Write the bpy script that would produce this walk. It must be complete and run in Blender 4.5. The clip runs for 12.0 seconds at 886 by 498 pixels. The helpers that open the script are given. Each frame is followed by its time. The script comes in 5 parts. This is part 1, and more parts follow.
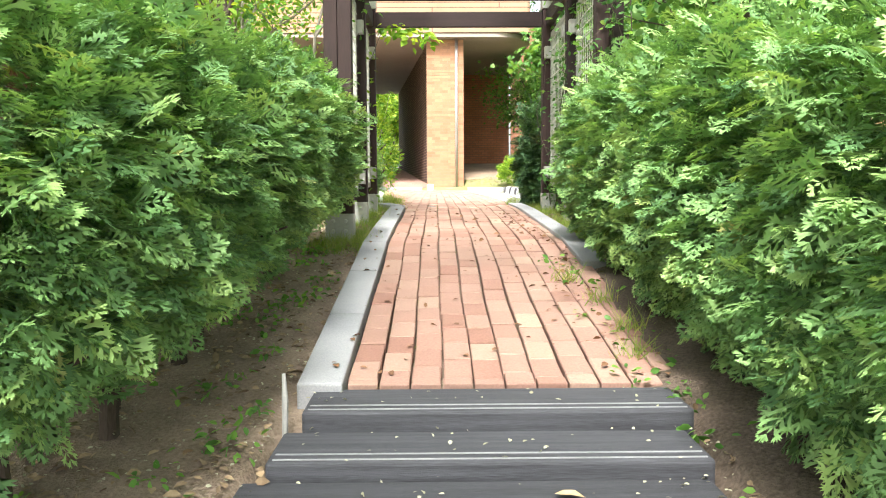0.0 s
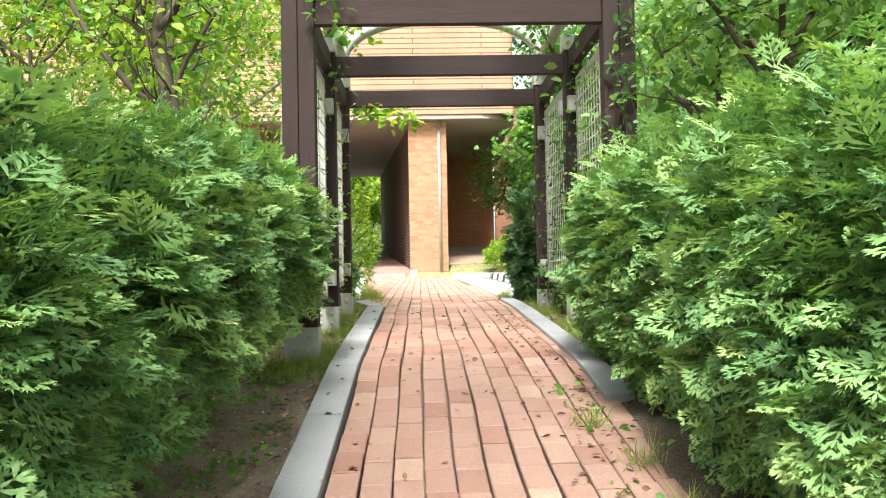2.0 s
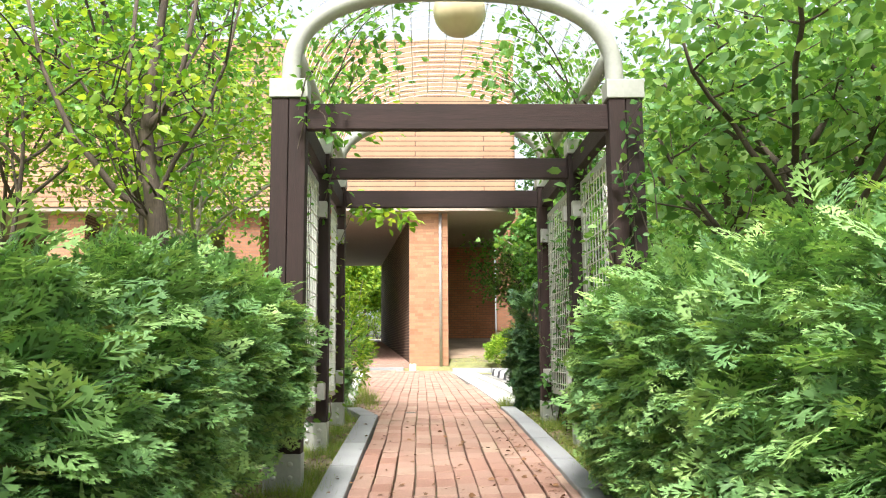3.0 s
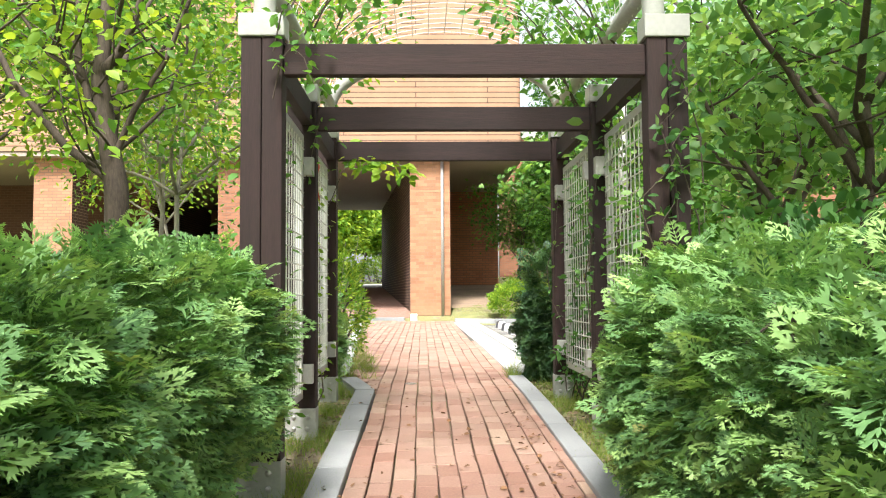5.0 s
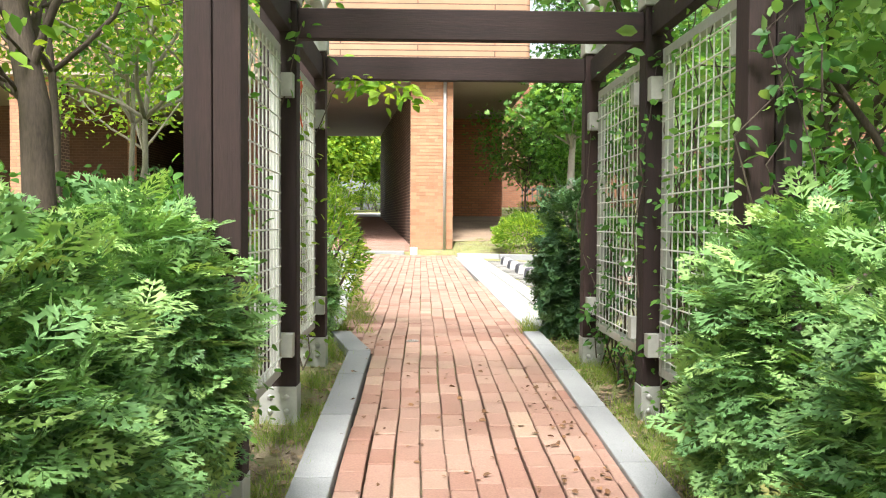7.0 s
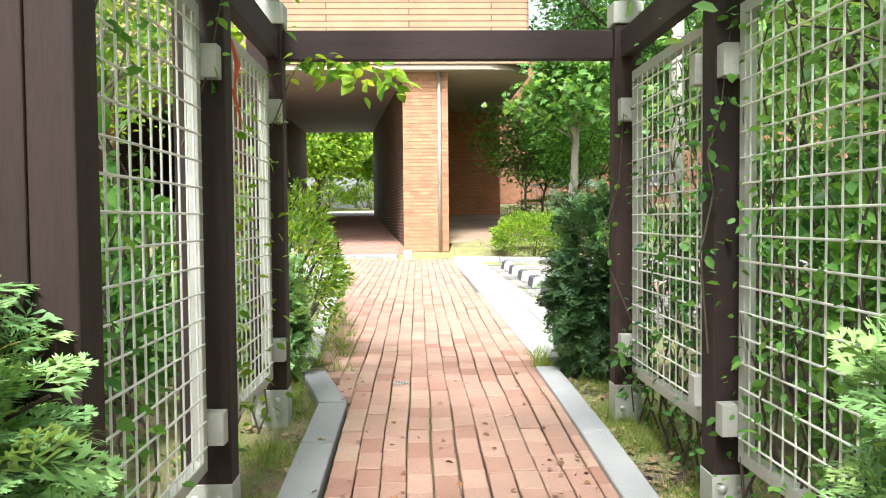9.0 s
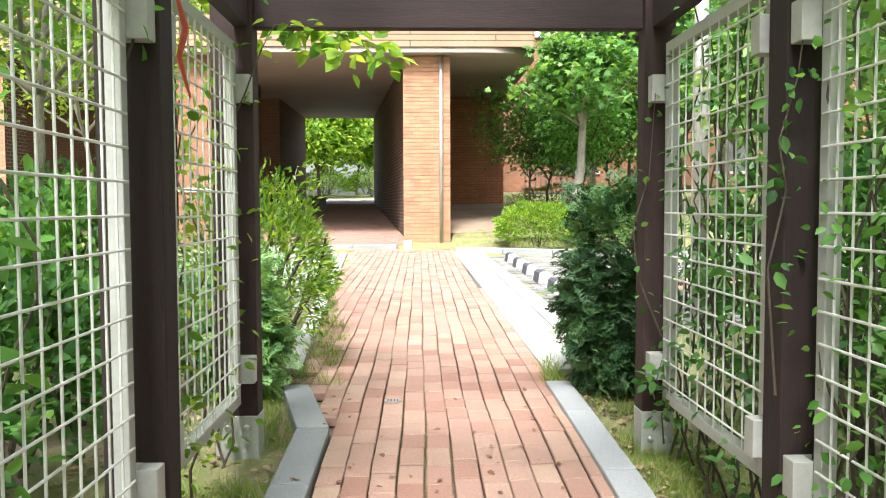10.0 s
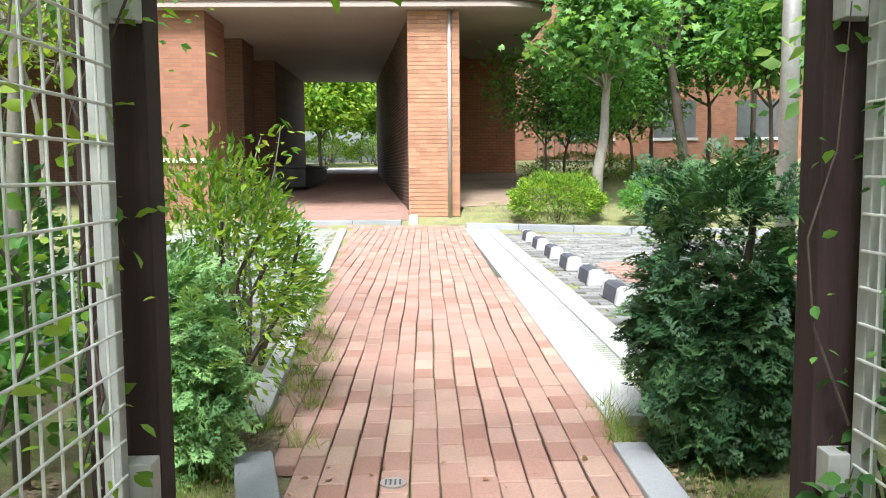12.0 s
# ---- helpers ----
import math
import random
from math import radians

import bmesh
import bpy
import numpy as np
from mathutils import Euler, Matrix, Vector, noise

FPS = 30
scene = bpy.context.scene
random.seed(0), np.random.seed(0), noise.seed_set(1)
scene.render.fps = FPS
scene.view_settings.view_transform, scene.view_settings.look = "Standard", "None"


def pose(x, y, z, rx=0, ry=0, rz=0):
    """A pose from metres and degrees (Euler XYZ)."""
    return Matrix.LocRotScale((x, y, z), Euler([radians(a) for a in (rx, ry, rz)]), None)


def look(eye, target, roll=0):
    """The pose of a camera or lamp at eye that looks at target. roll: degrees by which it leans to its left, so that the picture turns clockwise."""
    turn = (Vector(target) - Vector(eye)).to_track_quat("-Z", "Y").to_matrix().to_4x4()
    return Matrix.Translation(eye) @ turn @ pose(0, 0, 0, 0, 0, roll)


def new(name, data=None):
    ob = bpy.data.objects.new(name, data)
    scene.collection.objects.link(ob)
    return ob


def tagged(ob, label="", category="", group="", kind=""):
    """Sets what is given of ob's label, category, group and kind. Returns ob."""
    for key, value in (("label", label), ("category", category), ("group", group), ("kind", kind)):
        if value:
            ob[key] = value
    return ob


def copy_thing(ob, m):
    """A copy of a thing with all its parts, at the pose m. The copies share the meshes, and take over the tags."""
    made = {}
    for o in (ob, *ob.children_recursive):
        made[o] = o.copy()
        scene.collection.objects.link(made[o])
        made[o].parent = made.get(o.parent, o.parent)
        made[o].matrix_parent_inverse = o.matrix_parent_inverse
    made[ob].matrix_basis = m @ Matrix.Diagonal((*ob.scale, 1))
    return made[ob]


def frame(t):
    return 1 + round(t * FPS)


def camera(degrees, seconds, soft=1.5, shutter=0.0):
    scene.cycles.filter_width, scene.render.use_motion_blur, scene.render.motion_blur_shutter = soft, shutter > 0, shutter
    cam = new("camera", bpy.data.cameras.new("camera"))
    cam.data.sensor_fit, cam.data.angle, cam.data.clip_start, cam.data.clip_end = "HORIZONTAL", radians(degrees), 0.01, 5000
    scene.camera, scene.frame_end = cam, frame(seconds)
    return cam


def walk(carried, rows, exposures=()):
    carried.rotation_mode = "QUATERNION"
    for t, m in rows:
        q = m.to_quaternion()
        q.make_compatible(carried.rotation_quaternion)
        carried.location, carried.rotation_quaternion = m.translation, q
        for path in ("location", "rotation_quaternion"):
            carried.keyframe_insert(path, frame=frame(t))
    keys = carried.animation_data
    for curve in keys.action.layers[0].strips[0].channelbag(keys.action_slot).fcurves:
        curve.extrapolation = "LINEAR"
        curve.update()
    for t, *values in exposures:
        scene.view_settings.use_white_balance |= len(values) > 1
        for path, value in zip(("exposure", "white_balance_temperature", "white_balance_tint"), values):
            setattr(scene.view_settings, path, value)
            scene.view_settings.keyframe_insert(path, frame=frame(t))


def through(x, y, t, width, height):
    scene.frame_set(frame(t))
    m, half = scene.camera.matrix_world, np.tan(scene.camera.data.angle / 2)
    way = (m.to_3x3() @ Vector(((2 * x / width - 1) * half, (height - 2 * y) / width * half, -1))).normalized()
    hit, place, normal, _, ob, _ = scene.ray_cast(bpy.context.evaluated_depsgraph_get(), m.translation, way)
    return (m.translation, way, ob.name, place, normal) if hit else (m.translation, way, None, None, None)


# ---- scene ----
cam = camera(57.3, 12.0, 1.1)
PATH = [
    (0, (0.078, -0.31, 1.44), (0.095, 1.685, 1.298), -0.3),
    (0.5, (0.01, -0.034, 1.462), (0.031, 1.964, 1.384), -0.1),
    (1, (-0.034, 0.198, 1.46), (0.0, 2.196, 1.388), -0.3),
    (1.5, (0.036, 0.503, 1.482), (0.082, 2.502, 1.426), -0.8),
    (2, (0.093, 0.827, 1.625), (0.151, 2.826, 1.678), -1.1),
    (2.5, (0.126, 1.036, 1.732), (0.183, 3.03, 1.873), -0.9),
    (3, (0.14, 1.194, 1.841), (0.196, 3.176, 2.105), -0.4),
    (3.2, (0.144, 1.267, 1.868), (0.199, 3.248, 2.142), 0.0),
    (4.8, (0.175, 1.87, 2.056), (0.228, 3.864, 2.207), -0.3),
    (5, (0.147, 1.981, 2.106), (0.199, 3.977, 2.224), -0.4),
    (5.5, (0.118, 2.189, 2.173), (0.179, 4.188, 2.21), -0.6),
    (6, (0.134, 2.509, 2.19), (0.197, 4.508, 2.16), -0.5),
    (6.5, (0.133, 2.765, 2.222), (0.191, 4.763, 2.168), 0.1),
    (7, (0.098, 3.12, 2.262), (0.153, 5.118, 2.2), 0.3),
    (7.2, (0.108, 3.244, 2.289), (0.156, 5.242, 2.22), 0.3),
    (8.8, (0.13, 4.299, 2.398), (0.2, 6.297, 2.322), -0.2),
    (9, (0.161, 4.432, 2.402), (0.223, 6.429, 2.328), -0.5),
    (9.5, (0.184, 4.79, 2.419), (0.25, 6.787, 2.332), -0.5),
    (10, (0.202, 5.138, 2.455), (0.259, 7.134, 2.349), -0.2),
    (10.5, (0.158, 5.563, 2.484), (0.216, 7.558, 2.357), -0.2),
    (11, (0.167, 5.954, 2.488), (0.222, 7.946, 2.32), 0.0),
    (11.5, (0.194, 6.333, 2.532), (0.238, 8.324, 2.342), 0.2),
    (12, (0.174, 6.827, 2.538), (0.217, 8.818, 2.352), -0.4),
]
walk(cam, [(t, look(eye, target, roll)) for t, eye, target, roll in PATH],
     [(0.0, 2.05, 6500, 10), (1.5, 1.9, 6500, 10), (3.0, 1.66, 6500, 10), (5.5, 1.62, 6500, 10), (9.0, 1.80, 6350, 10), (11.0, 1.70, 6050, 10), (12.0, 1.47, 5900, 10)])

# world and sun: a bright hazy sky
world = bpy.data.worlds.new("sky")
scene.world = world
world.use_nodes = True
wn = world.node_tree
sky = wn.nodes.new("ShaderNodeTexSky")
sky.sky_type, sky.sun_disc = "NISHITA", False
sky.sun_elevation, sky.sun_rotation = radians(56), radians(190)
sky.air_density, sky.dust_density = 1.0, 4.0
haze = wn.nodes.new("ShaderNodeHueSaturation")
haze.inputs["Saturation"].default_value = 0.35
wn.links.new(sky.outputs[0], haze.inputs["Color"])
wn.links.new(haze.outputs[0], wn.nodes["Background"].inputs[0])
wn.nodes["Background"].inputs[1].default_value = 0.125
sun = new("sun", bpy.data.lights.new("sun", "SUN"))
sun.data.energy, sun.data.angle, sun.data.color = 3.2, radians(14), (1.0, 0.97, 0.92)
sun.matrix_world = look((-3, -9, 26), (0, 8, 0))


# ---- materials ----
def material(name):
    m = bpy.data.materials.new(name)
    m.use_nodes = True
    return m, m.node_tree, m.node_tree.nodes["Principled BSDF"]


def ramp(nt, fac, stops):
    r = nt.nodes.new("ShaderNodeValToRGB")
    e = r.color_ramp.elements
    e[0].position, e[0].color = stops[0][0], (*stops[0][1], 1)
    e[1].position, e[1].color = stops[-1][0], (*stops[-1][1], 1)
    for p, c in stops[1:-1]:
        e.new(p).color = (*c, 1)
    nt.links.new(fac, r.inputs[0])
    return r.outputs[0]


def noise_tex(nt, scale, detail=4, coords=None, rough=0.55):
    n = nt.nodes.new("ShaderNodeTexNoise")
    n.inputs["Scale"].default_value, n.inputs["Detail"].default_value, n.inputs["Roughness"].default_value = scale, detail, rough
    if coords is None:
        coords = nt.nodes.new("ShaderNodeNewGeometry").outputs["Position"]
    nt.links.new(coords, n.inputs["Vector"])
    return n.outputs["Fac"]


def mix(nt, fac, a, b, mode="MIX"):
    n = nt.nodes.new("ShaderNodeMix")
    n.data_type, n.blend_type = "RGBA", mode
    for sock, v in ((n.inputs[0], fac), (n.inputs[6], a), (n.inputs[7], b)):
        if isinstance(v, (int, float)):
            sock.default_value = v
        elif isinstance(v, tuple):
            sock.default_value = (*v, 1)
        else:
            nt.links.new(v, sock)
    return n.outputs[2]


def bump(nt, bsdf, height, strength=0.4, distance=0.01):
    b = nt.nodes.new("ShaderNodeBump")
    b.inputs["Strength"].default_value, b.inputs["Distance"].default_value = strength, distance
    nt.links.new(height, b.inputs["Height"])
    nt.links.new(b.outputs[0], bsdf.inputs["Normal"])


def grainy(name, dark, light, rough, fine=60, coarse=2.5, per="", stretch=None, bumpy=0.3, metal=0.0, spread=0.35):
    """A surface with coarse stains and fine grain; per: 'object' or 'island' varies each piece."""
    m, nt, p = material(name)
    co = nt.nodes.new("ShaderNodeNewGeometry").outputs["Position"]
    if stretch:
        mp = nt.nodes.new("ShaderNodeMapping")
        mp.inputs["Scale"].default_value = stretch
        nt.links.new(co, mp.inputs["Vector"])
        co = mp.outputs[0]
    f = noise_tex(nt, fine, 6, co)
    c = noise_tex(nt, coarse, 4, co)
    col = mix(nt, 0.5, ramp(nt, f, [(0.3, dark), (0.7, light)]), ramp(nt, c, [(0.3, dark), (0.72, light)]))
    if per:
        node = nt.nodes.new("ShaderNodeObjectInfo" if per == "object" else "ShaderNodeNewGeometry")
        v = node.outputs["Random" if per == "object" else "Random Per Island"]
        k = ramp(nt, v, [(0.0, (1 - spread,) * 3), (1.0, (1 + spread * 0.5,) * 3)])
        col = mix(nt, 1.0, col, k, "MULTIPLY")
    nt.links.new(col, p.inputs["Base Color"])
    p.inputs["Roughness"].default_value, p.inputs["Metallic"].default_value = rough, metal
    bump(nt, p, f, bumpy, 0.004)
    return m


def paver_mat(name, per, tones):
    m, nt, p = material(name)
    node = nt.nodes.new("ShaderNodeObjectInfo" if per == "object" else "ShaderNodeNewGeometry")
    v = node.outputs["Random" if per == "object" else "Random Per Island"]
    base = ramp(nt, v, tones)
    f = noise_tex(nt, 90, 5)
    c = noise_tex(nt, 1.7, 5)
    base = mix(nt, 0.8, base, ramp(nt, f, [(0.25, (0.72, 0.7, 0.68)), (0.75, (1.15, 1.13, 1.1))]), "MULTIPLY")
    base = mix(nt, ramp(nt, c, [(0.47, (0, 0, 0)), (0.72, (0.6, 0.6, 0.6))]), base, (0.24, 0.16, 0.122))
    nt.links.new(base, p.inputs["Base Color"])
    p.inputs["Roughness"].default_value = 0.8
    bump(nt, p, f, 0.35, 0.003)
    return m


def leaf_mat(name, stops, through=0.35, rough=0.45):
    m, nt, p = material(name)
    v = nt.nodes.new("ShaderNodeNewGeometry").outputs["Random Per Island"]
    col = ramp(nt, v, stops)
    col = mix(nt, 0.6, col, ramp(nt, noise_tex(nt, 3.0, 2), [(0.3, (0.7, 0.75, 0.7)), (0.7, (1.2, 1.15, 1.1))]), "MULTIPLY")
    nt.links.new(col, p.inputs["Base Color"])
    p.inputs["Roughness"].default_value, p.inputs["Specular IOR Level"].default_value = rough, 0.3
    t = nt.nodes.new("ShaderNodeBsdfTranslucent")
    nt.links.new(mix(nt, 1.0, col, (1.5, 1.35, 0.6), "MULTIPLY"), t.inputs["Color"])
    ms = nt.nodes.new("ShaderNodeMixShader")
    ms.inputs[0].default_value = through
    nt.links.new(p.outputs[0], ms.inputs[1])
    nt.links.new(t.outputs[0], ms.inputs[2])
    nt.links.new(ms.outputs[0], nt.nodes["Material Output"].inputs["Surface"])
    return m


def brick_mat(name, a, b, mortar, turned=False, row=0.088, joint=0.009, wide=0.24):
    """Laid brick for far walls: the courses run level on every upright face."""
    m, nt, p = material(name)
    pos = nt.nodes.new("ShaderNodeNewGeometry").outputs["Position"]
    sep = nt.nodes.new("ShaderNodeSeparateXYZ")
    nt.links.new(pos, sep.inputs[0])
    com = nt.nodes.new("ShaderNodeCombineXYZ")
    nt.links.new(sep.outputs["Y" if turned else "X"], com.inputs[0])
    nt.links.new(sep.outputs["Z"], com.inputs[1])
    t = nt.nodes.new("ShaderNodeTexBrick")
    nt.links.new(com.outputs[0], t.inputs["Vector"])
    for k, v in (("Color1", a), ("Color2", b), ("Mortar", mortar)):
        t.inputs[k].default_value = (*v, 1)
    for k, v in (("Scale", 1.0), ("Mortar Size", joint), ("Brick Width", wide), ("Row Height", row), ("Bias", 0.0)):
        t.inputs[k].default_value = v
    col = mix(nt, 0.6, t.outputs["Color"], ramp(nt, noise_tex(nt, 1.3, 4), [(0.3, (0.8, 0.78, 0.76)), (0.7, (1.12, 1.12, 1.1))]), "MULTIPLY")
    nt.links.new(col, p.inputs["Base Color"])
    p.inputs["Roughness"].default_value = 0.85
    inv = nt.nodes.new("ShaderNodeMath")
    inv.operation = "SUBTRACT"
    inv.inputs[0].default_value = 1.0
    nt.links.new(t.outputs["Fac"], inv.inputs[1])
    bump(nt, p, inv.outputs[0], 0.7, 0.008)
    return m


CLAY = [(0.0, (0.255, 0.133, 0.099)), (0.25, (0.31, 0.18, 0.14)), (0.65, (0.335, 0.208, 0.165)), (0.94, (0.358, 0.233, 0.182)), (1.0, (0.40, 0.285, 0.215))]
PAVER = paver_mat("clay_paver", "object", CLAY)
PAVER_FIELD = paver_mat("clay_paver_field", "island", CLAY)
GRANITE = grainy("granite", (0.19, 0.20, 0.21), (0.36, 0.365, 0.37), 0.8, 140, 1.5, "object", spread=0.18)
PALE = grainy("pale_concrete", (0.36, 0.36, 0.345), (0.52, 0.515, 0.50), 0.8, 80, 1.2, "object", spread=0.12)
SLEEPER = grainy("weathered_sleeper", (0.020, 0.021, 0.025), (0.088, 0.092, 0.104), 0.8, 30, 3, "object", (0.6, 14, 14), 0.5)
STRIP = grainy("anti_slip_strip", (0.18, 0.19, 0.20), (0.34, 0.35, 0.36), 0.45, 60, 6)
BEAM = grainy("dark_stained_timber", (0.0105, 0.0052, 0.0048), (0.040, 0.0175, 0.0155), 0.82, 18, 2, "object", (10, 10, 0.7), 0.35)
CROSS = grainy("dark_stained_beam", (0.0105, 0.0052, 0.0048), (0.040, 0.0175, 0.0155), 0.82, 18, 2, "object", (0.7, 10, 10), 0.35)
PAINT = grainy("grey_painted_steel", (0.33, 0.335, 0.31), (0.45, 0.455, 0.42), 0.5, 40, 3, bumpy=0.12)
WIRE = grainy("pale_wire", (0.56, 0.57, 0.53), (0.72, 0.72, 0.68), 0.45, 50, 5, bumpy=0.1)
BOLT = grainy("bolt_steel", (0.42, 0.42, 0.41), (0.6, 0.6, 0.58), 0.4, 50, 8, metal=0.6)
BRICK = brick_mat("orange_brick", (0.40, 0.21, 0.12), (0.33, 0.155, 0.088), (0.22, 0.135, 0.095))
# dark brown side brick; the passage's shade is put into this colour too
BRICK_SIDE_SHADE = brick_mat("brown_brick_side_shade", (0.085, 0.042, 0.030), (0.060, 0.030, 0.022), (0.23, 0.16, 0.11), True)
# brown brick lowered in colour to carry the undercroft's shade
BRICK_SHADE = brick_mat("brown_brick_shade", (0.13, 0.058, 0.036), (0.10, 0.045, 0.028), (0.14, 0.08, 0.05))
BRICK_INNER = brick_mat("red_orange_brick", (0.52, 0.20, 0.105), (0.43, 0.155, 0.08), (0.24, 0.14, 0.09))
# deeper red brick, with the left pillar's shade put into the colour
BRICK_RED_SHADE = brick_mat("red_brown_brick_shade", (0.28, 0.122, 0.066), (0.225, 0.095, 0.052), (0.20, 0.12, 0.08))
BRICK_UPPER = brick_mat("banded_brick", (0.37, 0.22, 0.138), (0.345, 0.198, 0.12), (0.11, 0.065, 0.045), False, 0.15, 0.014, 4.0)
BRICK_PIECE = grainy("single_brick", (0.32, 0.155, 0.084), (0.42, 0.225, 0.13), 0.85, 70, 4, "object", spread=0.25)
MORTAR = grainy("mortar", (0.22, 0.14, 0.10), (0.34, 0.22, 0.16), 0.9, 80, 3)
SOFFIT = grainy("soffit_paint", (0.26, 0.21, 0.175), (0.35, 0.29, 0.245), 0.7, 20, 0.6, bumpy=0.08)
BARK = grainy("bark", (0.035, 0.026, 0.020), (0.11, 0.083, 0.062), 0.9, 40, 5, stretch=(3, 3, 0.6), bumpy=0.8)
BARK_PALE = grainy("pale_bark", (0.16, 0.14, 0.115), (0.34, 0.31, 0.26), 0.85, 30, 4, stretch=(2, 2, 0.8), bumpy=0.6)
THUJA = leaf_mat("thuja_spray", [(0.0, (0.11, 0.235, 0.09)), (0.35, (0.205, 0.385, 0.145)), (0.75, (0.32, 0.53, 0.20)), (0.996, (0.42, 0.61, 0.22)), (1.0, (0.40, 0.32, 0.12))], 0.22, 0.5)
# dark thuja greens, lowered further to hold shade from pergola and trees
THUJA_DARK_SHADE = leaf_mat("thuja_spray_dark_shade", [(0.0, (0.032, 0.085, 0.038)), (0.5, (0.065, 0.15, 0.06)), (1.0, (0.125, 0.24, 0.09))], 0.18, 0.5)
LEAF_LIME = leaf_mat("lime_leaf", [(0.0, (0.075, 0.19, 0.025)), (0.5, (0.18, 0.33, 0.04)), (1.0, (0.35, 0.47, 0.07))], 0.5)
LEAF_MID = leaf_mat("mid_leaf", [(0.0, (0.06, 0.17, 0.04)), (0.5, (0.12, 0.29, 0.06)), (1.0, (0.20, 0.40, 0.09))], 0.45)
LEAF_MAPLE = leaf_mat("maple_leaf", [(0.0, (0.055, 0.15, 0.04)), (0.5, (0.115, 0.26, 0.065)), (1.0, (0.20, 0.37, 0.09))], 0.45)
LEAF_HEART = leaf_mat("heart_leaf", [(0.0, (0.07, 0.18, 0.055)), (0.5, (0.155, 0.31, 0.105)), (1.0, (0.31, 0.48, 0.18))], 0.45)
LEAF_DARK = leaf_mat("dark_leaf", [(0.0, (0.035, 0.11, 0.03)), (0.5, (0.07, 0.19, 0.05)), (1.0, (0.12, 0.27, 0.07))], 0.4)
GRASS = leaf_mat("grass_blade", [(0.0, (0.12, 0.23, 0.035)), (0.6, (0.23, 0.34, 0.07)), (1.0, (0.40, 0.40, 0.15))], 0.4, 0.6)
DRY = grainy("dry_leaf", (0.10, 0.045, 0.02), (0.28, 0.14, 0.06), 0.8, 60, 8, "island")
GLOBE = grainy("opal_globe", (0.70, 0.58, 0.36), (0.80, 0.68, 0.46), 0.35, 20, 2, bumpy=0.02)
BLACKBLOCK = grainy("black_rubber", (0.03, 0.033, 0.045), (0.08, 0.085, 0.10), 0.75, 60, 4)
DARKSTONE = grainy("dark_granite", (0.04, 0.045, 0.045), (0.10, 0.105, 0.10), 0.6, 70, 3)
NAVY = grainy("navy_plastic", (0.012, 0.017, 0.035), (0.035, 0.045, 0.075), 0.55, 40, 5)
RED = grainy("red_tape", (0.50, 0.06, 0.03), (0.65, 0.12, 0.05), 0.5, 40, 5)
PIPE = grainy("zinc_pipe", (0.30, 0.285, 0.27), (0.47, 0.45, 0.425), 0.4, 30, 3, metal=0.5)
WHITE = grainy("white_paint", (0.70, 0.69, 0.66), (0.82, 0.81, 0.78), 0.6, 50, 4)


def ground_mat():
    """Bare soil with leaf litter, turning to lawn away from the paving."""
    m, nt, p = material("soil_and_grass")
    pos = nt.nodes.new("ShaderNodeNewGeometry").outputs["Position"]
    sep = nt.nodes.new("ShaderNodeSeparateXYZ")
    nt.links.new(pos, sep.inputs[0])
    f, c = noise_tex(nt, 70, 6), noise_tex(nt, 3, 5)
    soil = mix(nt, 0.5, ramp(nt, f, [(0.25, (0.09, 0.065, 0.042)), (0.75, (0.38, 0.29, 0.215))]), ramp(nt, c, [(0.38, (0.14, 0.10, 0.068)), (0.66, (0.37, 0.285, 0.21))]))
    # soil blends to a darker brown from x 0.45 to 0.85
    dark_right = nt.nodes.new("ShaderNodeMapRange")
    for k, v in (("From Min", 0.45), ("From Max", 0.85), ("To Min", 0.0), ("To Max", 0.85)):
        dark_right.inputs[k].default_value = v
    nt.links.new(sep.outputs["X"], dark_right.inputs["Value"])
    soil = mix(nt, dark_right.outputs[0], soil, ramp(nt, f, [(0.3, (0.045, 0.032, 0.024)), (0.75, (0.15, 0.11, 0.08))]))
    grass = mix(nt, 0.5, ramp(nt, noise_tex(nt, 45, 4), [(0.25, (0.10, 0.125, 0.035)), (0.75, (0.27, 0.26, 0.11))]), ramp(nt, c, [(0.3, (0.12, 0.155, 0.045)), (0.7, (0.29, 0.265, 0.125))]))
    mr = nt.nodes.new("ShaderNodeMapRange")
    for k, v in (("From Min", 5.2), ("From Max", 8.0), ("To Min", -0.25), ("To Max", 0.10)):
        mr.inputs[k].default_value = v
    nt.links.new(sep.outputs["Y"], mr.inputs["Value"])
    off = nt.nodes.new("ShaderNodeMath")
    off.operation = "ABSOLUTE"
    nt.links.new(sep.outputs["X"], off.inputs[0])
    mx = nt.nodes.new("ShaderNodeMapRange")
    for k, v in (("From Min", 1.3), ("From Max", 2.6), ("To Min", -0.25), ("To Max", 0.2)):
        mx.inputs[k].default_value = v
    nt.links.new(off.outputs[0], mx.inputs["Value"])
    top = nt.nodes.new("ShaderNodeMath")
    top.operation = "MAXIMUM"
    nt.links.new(mr.outputs[0], top.inputs[0])
    nt.links.new(mx.outputs[0], top.inputs[1])
    add = nt.nodes.new("ShaderNodeMath")
    nt.links.new(top.outputs[0], add.inputs[0])
    nt.links.new(noise_tex(nt, 2.2, 5), add.inputs[1])
    fac = ramp(nt, add.outputs[0], [(0.48, (0, 0, 0)), (0.62, (1, 1, 1))])
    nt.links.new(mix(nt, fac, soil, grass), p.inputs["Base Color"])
    p.inputs["Roughness"].default_value = 0.95
    bump(nt, p, f, 0.8, 0.02)
    return m


GROUND = ground_mat()


